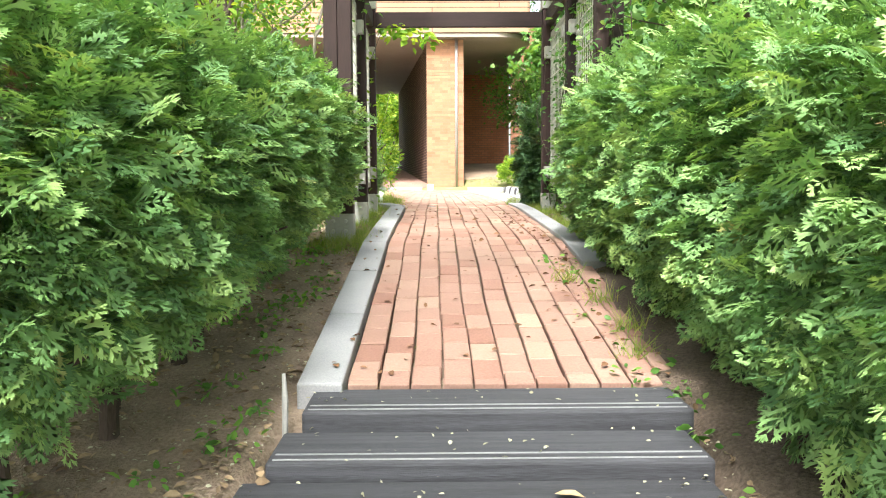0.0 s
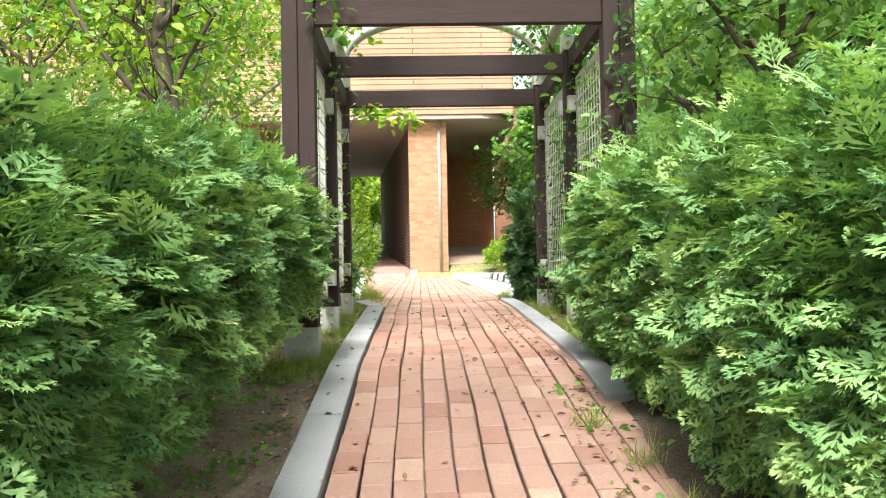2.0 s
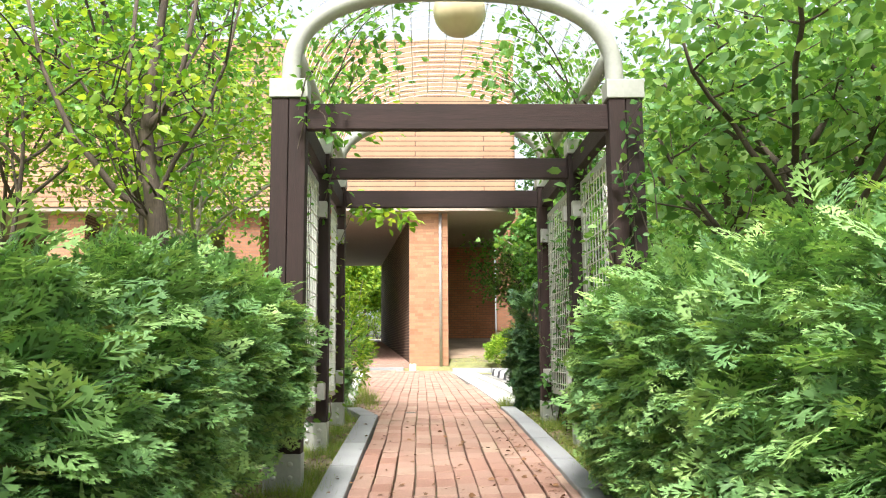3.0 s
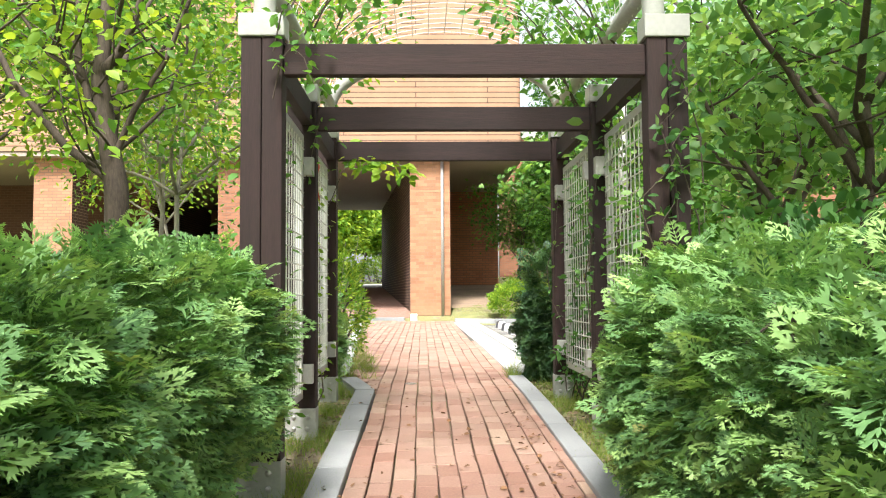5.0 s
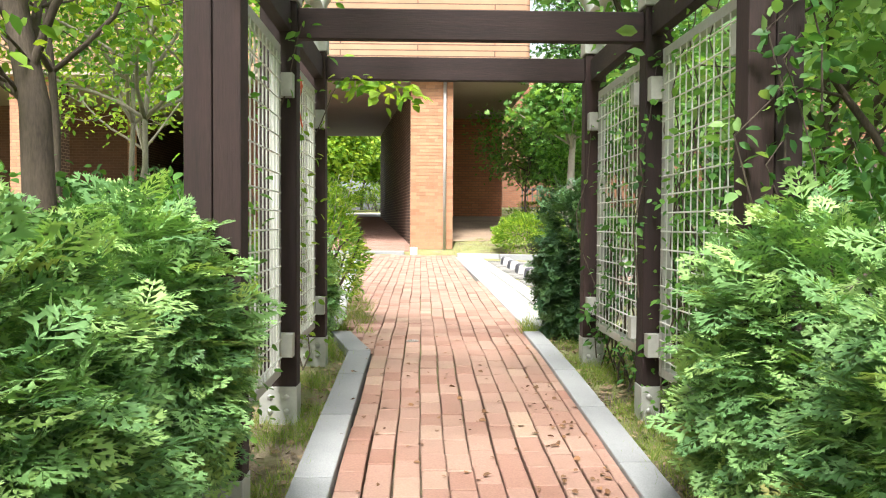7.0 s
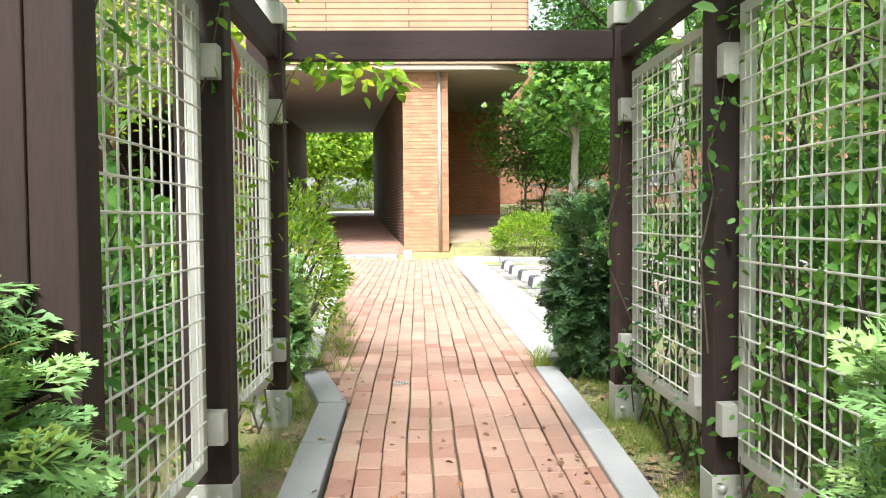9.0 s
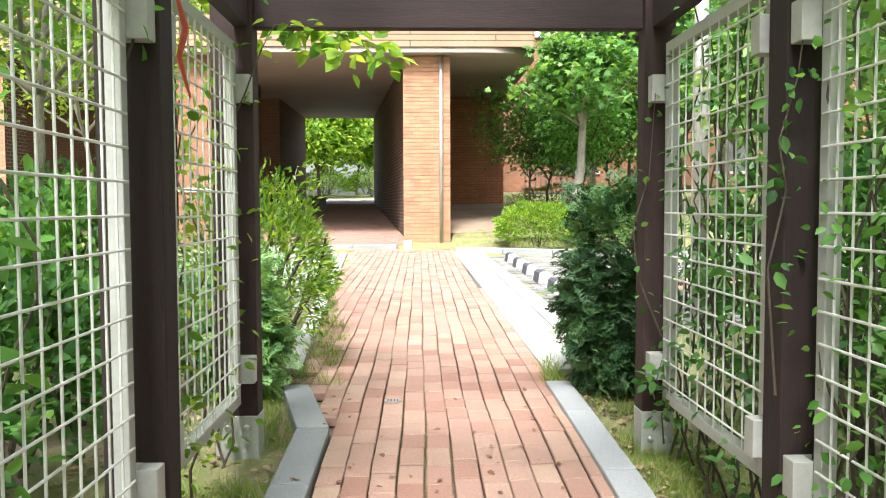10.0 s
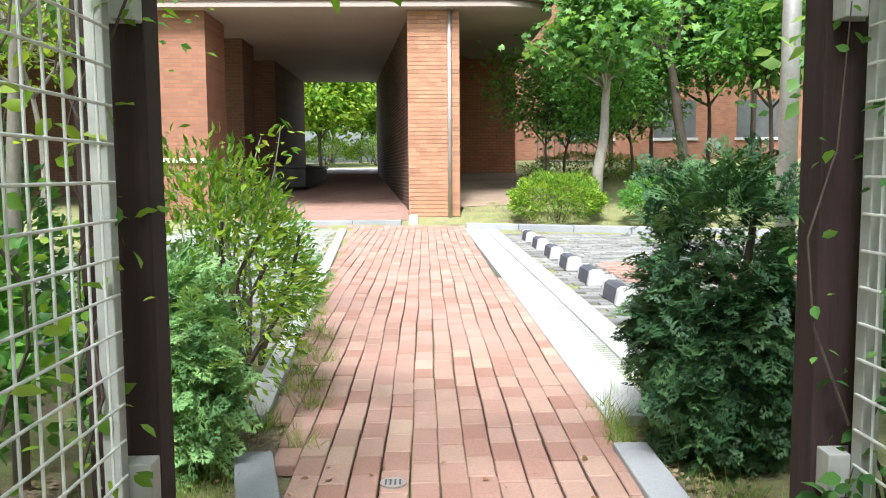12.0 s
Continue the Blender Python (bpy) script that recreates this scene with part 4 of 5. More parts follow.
def shrub(name, at, rx, ry, h, mat, seed, label, count=900, leaf=0.05, base=0.05, group="", category="shrub", shoots=0, kind="narrow"):
    """A low leafy mound on a few stems, with an uneven top."""
    th = thing(name, at, label, category, group)
    rng = np.random.default_rng(seed)
    for k in range(7):
        bm = bmesh.new()
        a = rng.uniform(0, 6.28)
        limb(bm, (0.05 * math.cos(a), 0.05 * math.sin(a), -0.06), (math.cos(a) * rx * 0.7, math.sin(a) * ry * 0.7, h), h * 0.85, 0.012 + 0.008 * h, rng, 0.25, 5, 5)
        part("stem", bm, BARK, th)
    tips = []
    for k in range(shoots):
        bm = bmesh.new()
        a = rng.uniform(0, 6.28)
        pts, _, _ = limb(bm, (rx * 0.5 * math.cos(a), ry * 0.5 * math.sin(a), h * 0.65), (0.25 * math.cos(a), 0.25 * math.sin(a), 1), h * rng.uniform(0.3, 0.55), 0.006, rng, 0.2, 6, 5)
        tips += [tuple(q) for q in pts[1:]]
        part("shoot", bm, BARK_PALE, th)
    d = rng.normal(0, 1, (count, 3))
    d[:, 2] = np.abs(d[:, 2]) * 1.05 - 0.5
    d /= np.linalg.norm(d, axis=1, keepdims=True)
    lump = 1 + 0.10 * np.sin(d[:, 0] * 6 + seed) * np.cos(d[:, 1] * 7) + 0.07 * np.sin(d[:, 2] * 11 + d[:, 0] * 8)
    pos = d * lump[:, None] * rng.uniform(0.6, 1.04, count)[:, None] ** 0.5 * np.array([rx, ry, h * 0.55])
    pos[:, 2] += h * 0.45 + base
    pos[:, 2] = np.maximum(pos[:, 2], base * 0.5 + 0.02)
    out = d + rng.normal(0, 0.5, (count, 3))
    out[:, 2] += 0.3
    up = np.tile(np.array([0.0, 0, 1]), (count, 1)) + rng.normal(0, 0.4, (count, 3))
    me = scatter("leaves", leaf_template(kind), pos, out, up, leaf * rng.uniform(0.6, 1.35, count), mat, rng, 0.8)
    if tips:
        me = join_arrays([me, leaf_cloud(tips, 0.035, 7, leaf * 1.15, mat, seed + 9, kind)], "leaves", mat)
    link("leaves", me, th)
    return th


# shrubs just past the pergola
cone = thing("conifer_shrub", (1.51, 10.47, G(10.47)), "dense dark green arborvitae shrub beside the pergola post", "conifer")
bm = bmesh.new()
limb(bm, (0, 0, -0.1), (0, 0, 1), 1.2, 0.04, np.random.default_rng(3), 0.1)
part("trunk", bm, BARK, cone)
link("crown", thuja_crown(31, 0.80, 0.92, 1.50, -0.06, 3000, THUJA_DARK_SHADE, "crown", 3.6, 0.12, 0.85), cone)
shrub("leafy_shrub", (-1.0, 11.05, G(11.05)), 0.54, 0.60, 1.38, LEAF_LIME, 51, "fresh green leafy shrub with upright shoots beside the path", 3600, 0.060, 0.1, shoots=9)
shrub("leafy_shrub", (-1.0, 12.3, G(12.3)), 0.45, 0.6, 1.1, LEAF_MID, 52, "green leafy shrub beside the plaza kerb", 2200, 0.055, 0.1, shoots=5)
low = thing("conifer_shrub", (-0.98, 10.35, G(10.35)), "small drooping arborvitae under the leafy shrub", "conifer")
bm = bmesh.new()
limb(bm, (0, 0, -0.1), (0, 0, 1), 0.6, 0.025, np.random.default_rng(4), 0.1)
part("trunk", bm, BARK, low)
link("crown", thuja_crown(33, 0.80, 0.7, 1.05, -0.03, 1500, THUJA, "crown", 2.6, 0.2, 0.85), low)
# bed before the building
shrub("azalea_mound", (2.85, 23.2, G(23.2) + 0.1), 0.95, 0.75, 0.95, LEAF_LIME, 61, "clipped yellow-green azalea mound behind the kerb", 8000, 0.08)
shrub("azalea_mound", (4.9, 22.6, G(22.6) + 0.2), 0.9, 0.7, 0.8, LEAF_MID, 62, "clipped green azalea mound behind the kerb", 5000, 0.08)
shrub("azalea_mound", (6.9, 22.0, G(22) + 0.2), 1.0, 0.8, 0.8, LEAF_MID, 63, "clipped green azalea mound behind the kerb", 2500, 0.07)
shrub("clipped_hedge", (4.6, 28.9, G(28.9) + 0.2), 1.7, 0.6, 0.95, LEAF_LIME, 64, "low clipped yellow-green hedge under the trees", 5000, 0.08)
for k, (x, y) in enumerate(((-2.6, 54), (-5.8, 57), (0.5, 62), (-9, 60), (-3.8, 66), (-1.2, 68), (-6.6, 67), (-9.6, 69))):
    shrub("lawn_shrub", (x, y, G(y)), 1.5, 1.2, 1.6, LEAF_LIME, 70 + k, "light green shrub on the far lawn", 1800, 0.18, group="shrubs beyond the passage")
# undergrowth outside the lattice
for k, (x, y, rx, h) in enumerate(((-1.75, 6.6, 0.55, 1.1), (-1.8, 7.8, 0.6, 1.3), (-1.75, 8.9, 0.55, 1.0), (-2.9, 7.9, 0.7, 1.2), (-2.8, 10.6, 0.8, 1.3), (2.4, 6.4, 0.6, 1.5), (2.45, 7.7, 0.65, 1.5), (2.4, 8.9, 0.6, 1.3), (3.6, 8.3, 0.9, 1.6), (4.6, 10.4, 1.0, 1.5), (2.45, 9.8, 0.6, 1.6), (3.2, 10.7, 0.75, 1.7), (-1.8, 9.8, 0.5, 1.35), (-2.7, 11.7, 0.7, 1.5))):
    shrub("undergrowth_shrub", (x, y, G(y)), rx, rx, h, LEAF_DARK if k % 3 else LEAF_MID, 120 + k, "loose green leafy undergrowth behind the wire lattice", 1500, 0.075, 0.05, "undergrowth behind the lattice", shoots=4, kind="broad")
# tree beside the far post whose bough hangs over the path
bough = thing("overhanging_tree", (-1.55, 10.2, G(10.2)), "young tree with a lime-green bough hanging over the path", "tree")
rng = np.random.default_rng(9)
bm = bmesh.new()
tube(bm, [(0, 0, -0.1), (0.03, 0, 1.2), (0.1, 0, 2.2), (0.35, 0, 2.55), (0.85, -0.05, 2.42), (1.5, -0.1, 2.22)], [0.035, 0.03, 0.022, 0.017, 0.011, 0.004], 8)
ends = [(0.45 + 0.05 * k, -0.05 + rng.uniform(-0.15, 0.15), 2.5 - 0.014 * k + rng.uniform(-0.08, 0.05)) for k in range(22)]
tube(bm, [(0.1, 0, 2.2), (0.2, 0.2, 2.7), (0.3, 0.3, 3.2)], [0.02, 0.014, 0.006], 6)
part("trunk", bm, BARK_PALE, bough, "", True)
link("crown", leaf_cloud(ends + [(0.2, 0.2, 2.7), (0.25, 0.3, 3.0), (0.3, 0.3, 3.2)], 0.075, 9, 0.125, LEAF_LIME, 13), bough)


def climber(seed, xi, sx, y0, y1, z0, z1, mat, stems, label, per=4, leaf=0.06):
    """Stems that wind up a lattice panel, with leaves along them."""
    th = thing("climbing_plant", (xi + sx * 0.16, (y0 + y1) / 2, z0), label, "climber", "climbers on the lattice")
    rng = np.random.default_rng(seed)
    pts = []
    for k in range(stems):
        y = rng.uniform(-0.5, 0.5) * (y1 - y0)
        n, top = 14, rng.uniform(0.55, 1.0) * (z1 - z0)
        line, drift = [], rng.uniform(-0.25, 0.25)
        for i in range(n + 1):
            t = i / n
            line.append((sx * (0.03 + 0.05 * math.sin(i * 1.3 + k)) - sx * 0.03, y + drift * t + 0.05 * math.sin(i * 0.9 + k * 2), top * t))
        part("stem", tube(bmesh.new(), line, [0.007 - 0.004 * i / n for i in range(n + 1)], 5), BARK, th)
        pts += line[1:]
    link("leaves", leaf_cloud(pts, 0.06, per, leaf, mat, seed + 3, "broad", "leaves", 1.0), th)


for i, (ya, yb) in enumerate(((6.4, 7.65), (7.9, 9.1))):
    z0 = level((ya + yb) / 2) - 0.02
    climber(200 + i, XL, -1, ya, yb, z0, 3.45, LEAF_LIME if i else LEAF_MID, 7, "sparse green climber on the wire lattice", 3 + i, 0.06)
    climber(210 + i, XR, 1, ya, yb, z0, 3.6, LEAF_DARK if i else LEAF_MID, 13, "tangled climber with small green leaves on the lattice", 5, 0.045)
# leaves over the arched roof and round the posts
roof = thing("climbing_plant", (0.35, 7.7, 4.2), "dark green climber spread over the pergola roof", "climber", "climbers on the lattice")
rng = np.random.default_rng(77)
pts = []
for k in range(12):
    side = -1 if k % 2 else 1
    y = rng.uniform(-1.3, 1.4)
    line = [(side * (1.08 - 0.075 * i) + 0.02 * math.sin(i * 1.1 + k), y + 0.06 * i * math.sin(k), -0.58 + 0.85 * math.sin(min(1.5, 0.16 * i)) + 0.03) for i in range(9)]
    part("stem", tube(bmesh.new(), line, [0.008 - 0.0006 * i for i in range(9)], 5), BARK, roof)
    pts += line
link("leaves", leaf_cloud(pts, 0.12, 13, 0.075, LEAF_MID, 78, "broad", "leaves", 0.8), roof)
tape = thing("red_tape", (XL - 0.06, 8.1, 3.05), "faded red plastic tape tied to the lattice", "tape")
part("ribbon", tube(bmesh.new(), [(0, 0, 0.16), (0.02, 0.03, 0.05), (0.0, 0.01, -0.06), (0.03, 0.04, -0.2)], [0.006, 0.014, 0.01, 0.004], 6), RED, tape)
# plain post standing in for an unidentified dark shape behind the lattice
bollard = thing("garden_bollard", (-2.0, 7.3, G(7.3)), "dark navy post shape with a grey cap behind the lattice", "bollard")
part("post", tube(bmesh.new(), [(0, 0, -0.05), (0, 0, 0.75), (0, 0, 0.8)], [0.085, 0.08, 0.06], 16), NAVY, bollard, "", True)
part("cap", tube(bmesh.new(), [(0, 0, 0.8), (0, 0, 0.9), (0, 0, 0.94)], [0.10, 0.10, 0.03], 16), PAINT, bollard)
sign = thing("meter_box", (-0.78, 8.02, G(8) + 0.42), "small pale grey box fixed behind the lattice", "utility box")
part("box", boxed(-0.03, 0.03, -0.05, 0.05, 0, 0.17, 0.01), PALE, sign)
pole = thing("steel_pole", (2.9, 12.9, G(12.9)), "tall plain steel pole past the pergola", "pole")
part("shaft", tube(bmesh.new(), [(0, 0, -0.1), (0, 0, 4.6)], [0.075, 0.06], 16), PIPE, pole, "", True)
part("base_plate", boxed(-0.13, 0.13, -0.13, 0.13, -0.02, 0.025, 0.004), PIPE, pole)

# ---- plaza and parking ----
grate = thing("drain_grating", (0, 0, 0), "grey steel drain grating between pale kerb strips", "drain", kind="structure")
bm = bmesh.new()
y = 10.95
while y < 22.8:
    a = right_edge(y)
    box(bm, a + 0.305, a + 0.395, y, y + 0.022, level(y) - 0.03, level(y) + 0.004)
    y += 0.06
part("bars", bm, PAINT, grate)["kind"] = "stuff"
MOSSY = grainy("mossy_paving", (0.17, 0.20, 0.13), (0.40, 0.41, 0.37), 0.9, 26, 1.1, "island", bumpy=0.5)


def slab_field(name, x_of, x1, y0, y1, dx, dy, mat, lift, label, skip=0.0, seed=1):
    """Small paving slabs with open joints that follow the ground."""
    rng = random.Random(seed)
    vs, fs = [], []
    y = y0
    row = 0
    while y < y1:
        x = x_of(y) + (dx / 2 if row % 2 else 0)
        while x < x1(y):
            if rng.random() >= skip:
                z = level(y + dy / 2) + lift + rng.uniform(-0.006, 0.006)
                b = len(vs)
                j = 0.006
                for zz, e in ((z - 0.05, 0.0), (z - 0.004, 0.0), (z, 0.005)):
                    vs += [(x + j + e, y + j + e, zz), (x + dx - j - e, y + j + e, zz), (x + dx - j - e, y + dy - j - e, zz), (x + j + e, y + dy - j - e, zz)]
                fs.append((b + 8, b + 9, b + 10, b + 11))
                for q in (0, 4):
                    for i in range(4):
                        fs.append((b + q + i, b + q + (i + 1) % 4, b + q + 4 + (i + 1) % 4, b + q + 4 + i))
            x += dx
        y += dy
        row += 1
    th = thing(name, (0, 0, 0), label, "paving", kind="structure")
    ob = link("slab_field", mesh_from("slab_field", vs, fs, mat), th)
    ob["kind"] = "stuff"


slab_field("mossy_paving", lambda y: -5.2, lambda y: left_edge(y) - 0.4, 12.6, 23.2, 0.25, 0.25, MOSSY, -0.012, "grey paving slabs overgrown with moss and grass", 0.1)
slab_field("parking_bay", lambda y: right_edge(y) + 0.63, lambda y: 0.5 + (22.75 - y) / 0.40, 12.8, 21.9, 0.24, 0.16, grainy("grey_block", (0.12, 0.12, 0.11), (0.27, 0.265, 0.245), 0.9, 40, 0.9, "island"), -0.012, "grey block parking bay with weedy joints", 0.12, 3)
slab_field("parking_strip", lambda y: right_edge(y) + 1.35, lambda y: 6.0, 15.7, 17.3, 0.23, 0.116, PAVER_FIELD, 0.004, "strip of red brick paving in the parking bay", 0.04, 4)
slab_field("passage_floor", lambda y: -4.4, lambda y: -0.35 - max(0, y - 26) * 0.10, 24.15, 38.3, 0.24, 0.12, PAVER, 0.0, "dim red brick floor of the passage", 0.0, 6)
slab_field("garden_path", lambda y: -4.4, lambda y: -1.6, 38.6, 47.0, 0.6, 0.6, PALE, 0.0, "pale sunlit slab path beyond the passage", 0.0, 9)
steps = thing("granite_step", (0, 0, 0), "pale granite step before the passage", "step", kind="structure")
for k in range(4):
    part("step_stone", boxed(-4.4 + k * 1.02, -4.4 + k * 1.02 + 1.01, 23.72, 24.12, 1.3, level(24.1) + 0.0, 0.012), GRANITE, steps)
corner = thing("corner_stone", (-0.08, 24.0, level(24.0)), "small white stone block at the column foot", "stone")
part("block", boxed(-0.09, 0.09, -0.12, 0.35, -0.12, 0.10, 0.012), WHITE, corner)
planter = thing("stone_bench", (-3.75, 33.2, level(33.2)), "dark granite bench block in the passage", "bench")
part("body", boxed(-0.45, 0.45, -2.6, 2.6, -0.05, 0.50, 0.02), DARKSTONE, planter)
part("seat", boxed(-0.5, 0.5, -2.65, 2.65, 0.504, 0.60, 0.02), DARKSTONE, planter, "dark stone seat slab")


def wheel_stop(y, x):
    w = thing("wheel_stop", (x, y, level(y) - 0.012), "black rubber wheel stop with pale painted ends", "wheel stop", "wheel stops", turn=0)
    prof = [(-0.10, 0.0), (-0.075, 0.14), (-0.04, 0.165), (0.04, 0.165), (0.075, 0.14), (0.10, 0.0)]
    for nm, a, b, mat in (("end", -0.33, -0.25, PALE), ("body", -0.25, 0.25, BLACKBLOCK), ("end", 0.25, 0.33, PALE)):
        bm = bmesh.new()
        lo = [bm.verts.new((px, a, pz)) for px, pz in prof]
        hi = [bm.verts.new((px, b, pz)) for px, pz in prof]
        bm.faces.new(lo)
        bm.faces.new(hi[::-1])
        for k in range(6):
            bm.faces.new((lo[k], hi[k], hi[(k + 1) % 6], lo[(k + 1) % 6]))
        bmesh.ops.recalc_face_normals(bm, faces=bm.faces)
        part(nm, bm, mat, w)


for k in range(6):
    wheel_stop(14.5 + k * 1.22, 2.02 - k * 0.015)
# brick wing behind the trees
wing = thing("brick_wing", (0, 0, 0), "low orange brick wing behind the garden trees", "building")
# the wing shares the pillar's brick, shade colour included
wall_box("wall", 4.0, 30, 42.0, 42.4, 1.5, 10.0, wing, BRICK_RED_SHADE)
part("roof_edge", boxed(3.9, 30.1, 41.9, 42.5, 10.004, 10.3), PALE, wing)
for k in range(6):
    w = part("window", boxed(6.5 + 3.6 * k, 8.3 + 3.6 * k, 41.97, 41.998, 4.0, 5.6), DARKSTONE, wing, "dark window pane")
    part("sill", boxed(6.4 + 3.6 * k, 8.4 + 3.6 * k, 41.92, 41.996, 3.88, 3.998), PALE, w)
rail = thing("garden_fence", (5.6, 36.0, G(36) + 0.3), "dark metal garden fence before the brick wing", "fence")
for k in range(14):
    part("bar", boxed(-1.4 + 0.2 * k, -1.36 + 0.2 * k, -0.02, 0.02, -0.1, 1.1), DARKSTONE, rail)
for z in (0.25, 1.0):
    part("rail", boxed(-1.45, 1.3, -0.045, -0.022, z, z + 0.05), DARKSTONE, rail)

def sprig(at, line, mat, seed, leaf, per, label):
    """One loose climbing shoot with its leaves."""
    th = thing("climbing_shoot", at, label, "climber", "shoots on the posts")
    part("stem", tube(bmesh.new(), line, [0.005 - 0.003 * k / (len(line) - 1) for k in range(len(line))], 5), BARK, th)
    link("leaves", leaf_cloud(line[1:], 0.035, per, leaf, mat, seed, "broad", "leaves", 1.0), th)


sprig((1.31, 7.66, 2.45), [(0.02, 0, -0.6), (-0.02, -0.02, -0.2), (0.03, -0.03, 0.05), (0.0, -0.04, 0.2), (0.06, -0.03, 0.4), (0.1, -0.02, 0.7)], LEAF_DARK, 301, 0.055, 8, "dark green ivy shoot climbing a dark post")
sprig((1.30, 9.10, 2.2), [(0.1, 0, -0.4), (-0.03, -0.03, -0.1), (-0.06, -0.04, 0.15), (0.02, -0.03, 0.4), (0.05, -0.02, 0.8)], LEAF_MID, 302, 0.048, 4, "thin climber shoot with a few leaves on a post")
sprig((1.40, 9.05, 1.48), [(0, 0, -0.2), (-0.02, -0.03, -0.05), (0.03, -0.03, 0.06), (-0.05, -0.03, 0.12), (-0.02, -0.02, 0.22)], LEAF_DARK, 303, 0.06, 12, "bushy green climber at the post foot")
sprig((-0.68, 9.12, 3.2), [(-0.1, 0, -0.5), (0.05, -0.04, -0.2), (0.13, -0.05, 0.0), (0.2, -0.06, 0.12), (0.33, -0.05, 0.1)], LEAF_LIME, 304, 0.07, 5, "lime-green climber shoot round a post top")
sprig((-0.66, 7.66, 3.1), [(-0.1, 0, -0.4), (0.02, -0.03, -0.1), (0.06, -0.04, 0.1), (0.1, -0.04, 0.25)], LEAF_MID, 305, 0.06, 5, "green climber shoot on a dark post")
for k, (x, z) in enumerate(((1.40, 2.15), (1.52, 2.35), (1.34, 2.6), (1.58, 2.75), (1.46, 3.0), (1.60, 3.2))):
    sprig((x, 6.215, z), [(0.04, 0, -0.5), (0.02, -0.03, -0.25), (-0.06, -0.05, 0.0), (-0.12 if k % 2 else 0.08, -0.06, 0.14), (-0.05 if k % 2 else 0.15, -0.05, 0.24)], LEAF_DARK if k % 2 else LEAF_HEART, 310 + k, 0.06, 8, "leafy green climber shoot over the entrance post")
for k, z in enumerate((3.35, 3.6)):
    sprig((-0.58, 6.20, z), [(-0.05, 0, -0.2), (0.0, -0.04, 0.0), (0.06, -0.06, 0.06), (0.12, -0.06, 0.0), (0.16, -0.06, -0.12)], LEAF_MID, 320 + k, 0.065, 6, "hanging green climber shoot at a post top")
drain = thing("floor_drain", (0.03, 10.12, level(10.12) + 0.002), "small round steel drain cover set in the bricks", "drain")
part("rim", tube(bmesh.new(), [(0, 0, -0.03), (0, 0, 0.004)], 0.055, 20), PIPE, drain)
for k in range(4):
    part("slot", boxed(-0.035 + 0.02 * k, -0.027 + 0.02 * k, -0.03, 0.03, 0.0042, 0.0052), BLACKBLOCK, drain)

# ---- small things on the ground ----
def blades(name, spots, per, height, mat, seed, label, spread=0.08):
    """Tufts of thin bent grass blades."""
    rng = np.random.default_rng(seed)
    t = np.array([(0, -0.5, 0), (0, 0.5, 0), (0.4, 0.32, 0.02), (0.4, -0.32, 0.02), (1, 0, -0.18)], float) * np.array([1, 0.035, 1])
    f = np.array([(0, 1, 2), (0, 2, 3), (3, 2, 4)])
    c = np.repeat(np.array(spots), per, axis=0)
    n = len(c)
    c = c + rng.normal(0, spread, (n, 3)) * np.array([1, 1, 0])
    out = rng.normal(0, 0.5, (n, 3))
    out[:, 2] = 1
    up = rng.normal(0, 1, (n, 3))
    ob = link(name, scatter(name, (t, f), c, out, up, height * rng.uniform(0.4, 1.3, n), mat, rng, 3.0))
    tagged(ob, label, "grass", kind="stuff")


r2 = random.Random(8)
verge = []
for k in range(2600):
    y = r2.uniform(5.6, 12.5)
    left = r2.random() < 0.5
    x = left_edge(y) - 0.2 - abs(r2.gauss(0, 0.28)) if left else right_edge(y) + 0.2 + abs(r2.gauss(0, 0.28))
    if noise.noise((x * 1.5, y * 1.5, 3)) > -0.12:
        verge.append((x, y, level(y) - 0.05))
blades("verge_grass", verge, 14, 0.105, GRASS, 1, "thin patchy grass along the path verges", 0.06)
lawn = []
for k in range(2600):
    y = r2.uniform(22.6, 31)
    x = r2.uniform(1.0, 7.0)
    if y > 23.05 - (x - 0.98) * 0.4 and not (y > 25.2 and x < 3.1):
        lawn.append((x, y, level(y) + min(0.42, 0.06 + (y - (23.0 - (x - 0.98) * 0.4)) * 0.06) - 0.05))
blades("bed_grass", lawn, 8, 0.11, leaf_mat("dry_grass_blade", [(0.0, (0.16, 0.19, 0.05)), (0.6, (0.28, 0.27, 0.11)), (1.0, (0.44, 0.38, 0.20))], 0.35, 0.6), 2, "dry light green grass in the raised bed", 0.12)
tufts = [(-0.60, 11.9), (-0.68, 12.5), (-0.52, 12.2), (-0.45, 11.2), (1.13, 10.75), (1.15, 10.9), (1.10, 10.6), (0.98, 4.1), (1.02, 3.6), (0.95, 3.2), (0.86, 4.6), (-0.42, 10.6), (-0.66, 10.9), (-0.70, 13.2), (-0.62, 11.5), (-0.75, 13.8), (-0.50, 11.6), (-0.56, 12.9), (-0.82, 14.6), (-0.9, 15.8), (1.12, 11.1)]
blades("joint_weeds", [(x, y, level(y) - 0.02) for x, y in tufts], 70, 0.15, GRASS, 3, "green weeds growing from the paving joints", 0.045)
joint = [(-0.28 + PX0 * c, y, level(y) - 0.012) for c in range(0, 11) for y in [r2.uniform(3, 10.5) for _ in range(26)] for PX0 in (0.1262,)]
blades("joint_moss", joint, 5, 0.022, GRASS, 4, "tiny moss and seedlings in the brick joints", 0.01)
soil_weeds = [(-0.55 - abs(r2.gauss(0, 0.3)), r2.uniform(1.0, 5.6)) for _ in range(60)] + [(r2.uniform(0.85, 1.15), r2.uniform(1.8, 5.2)) for _ in range(26)]
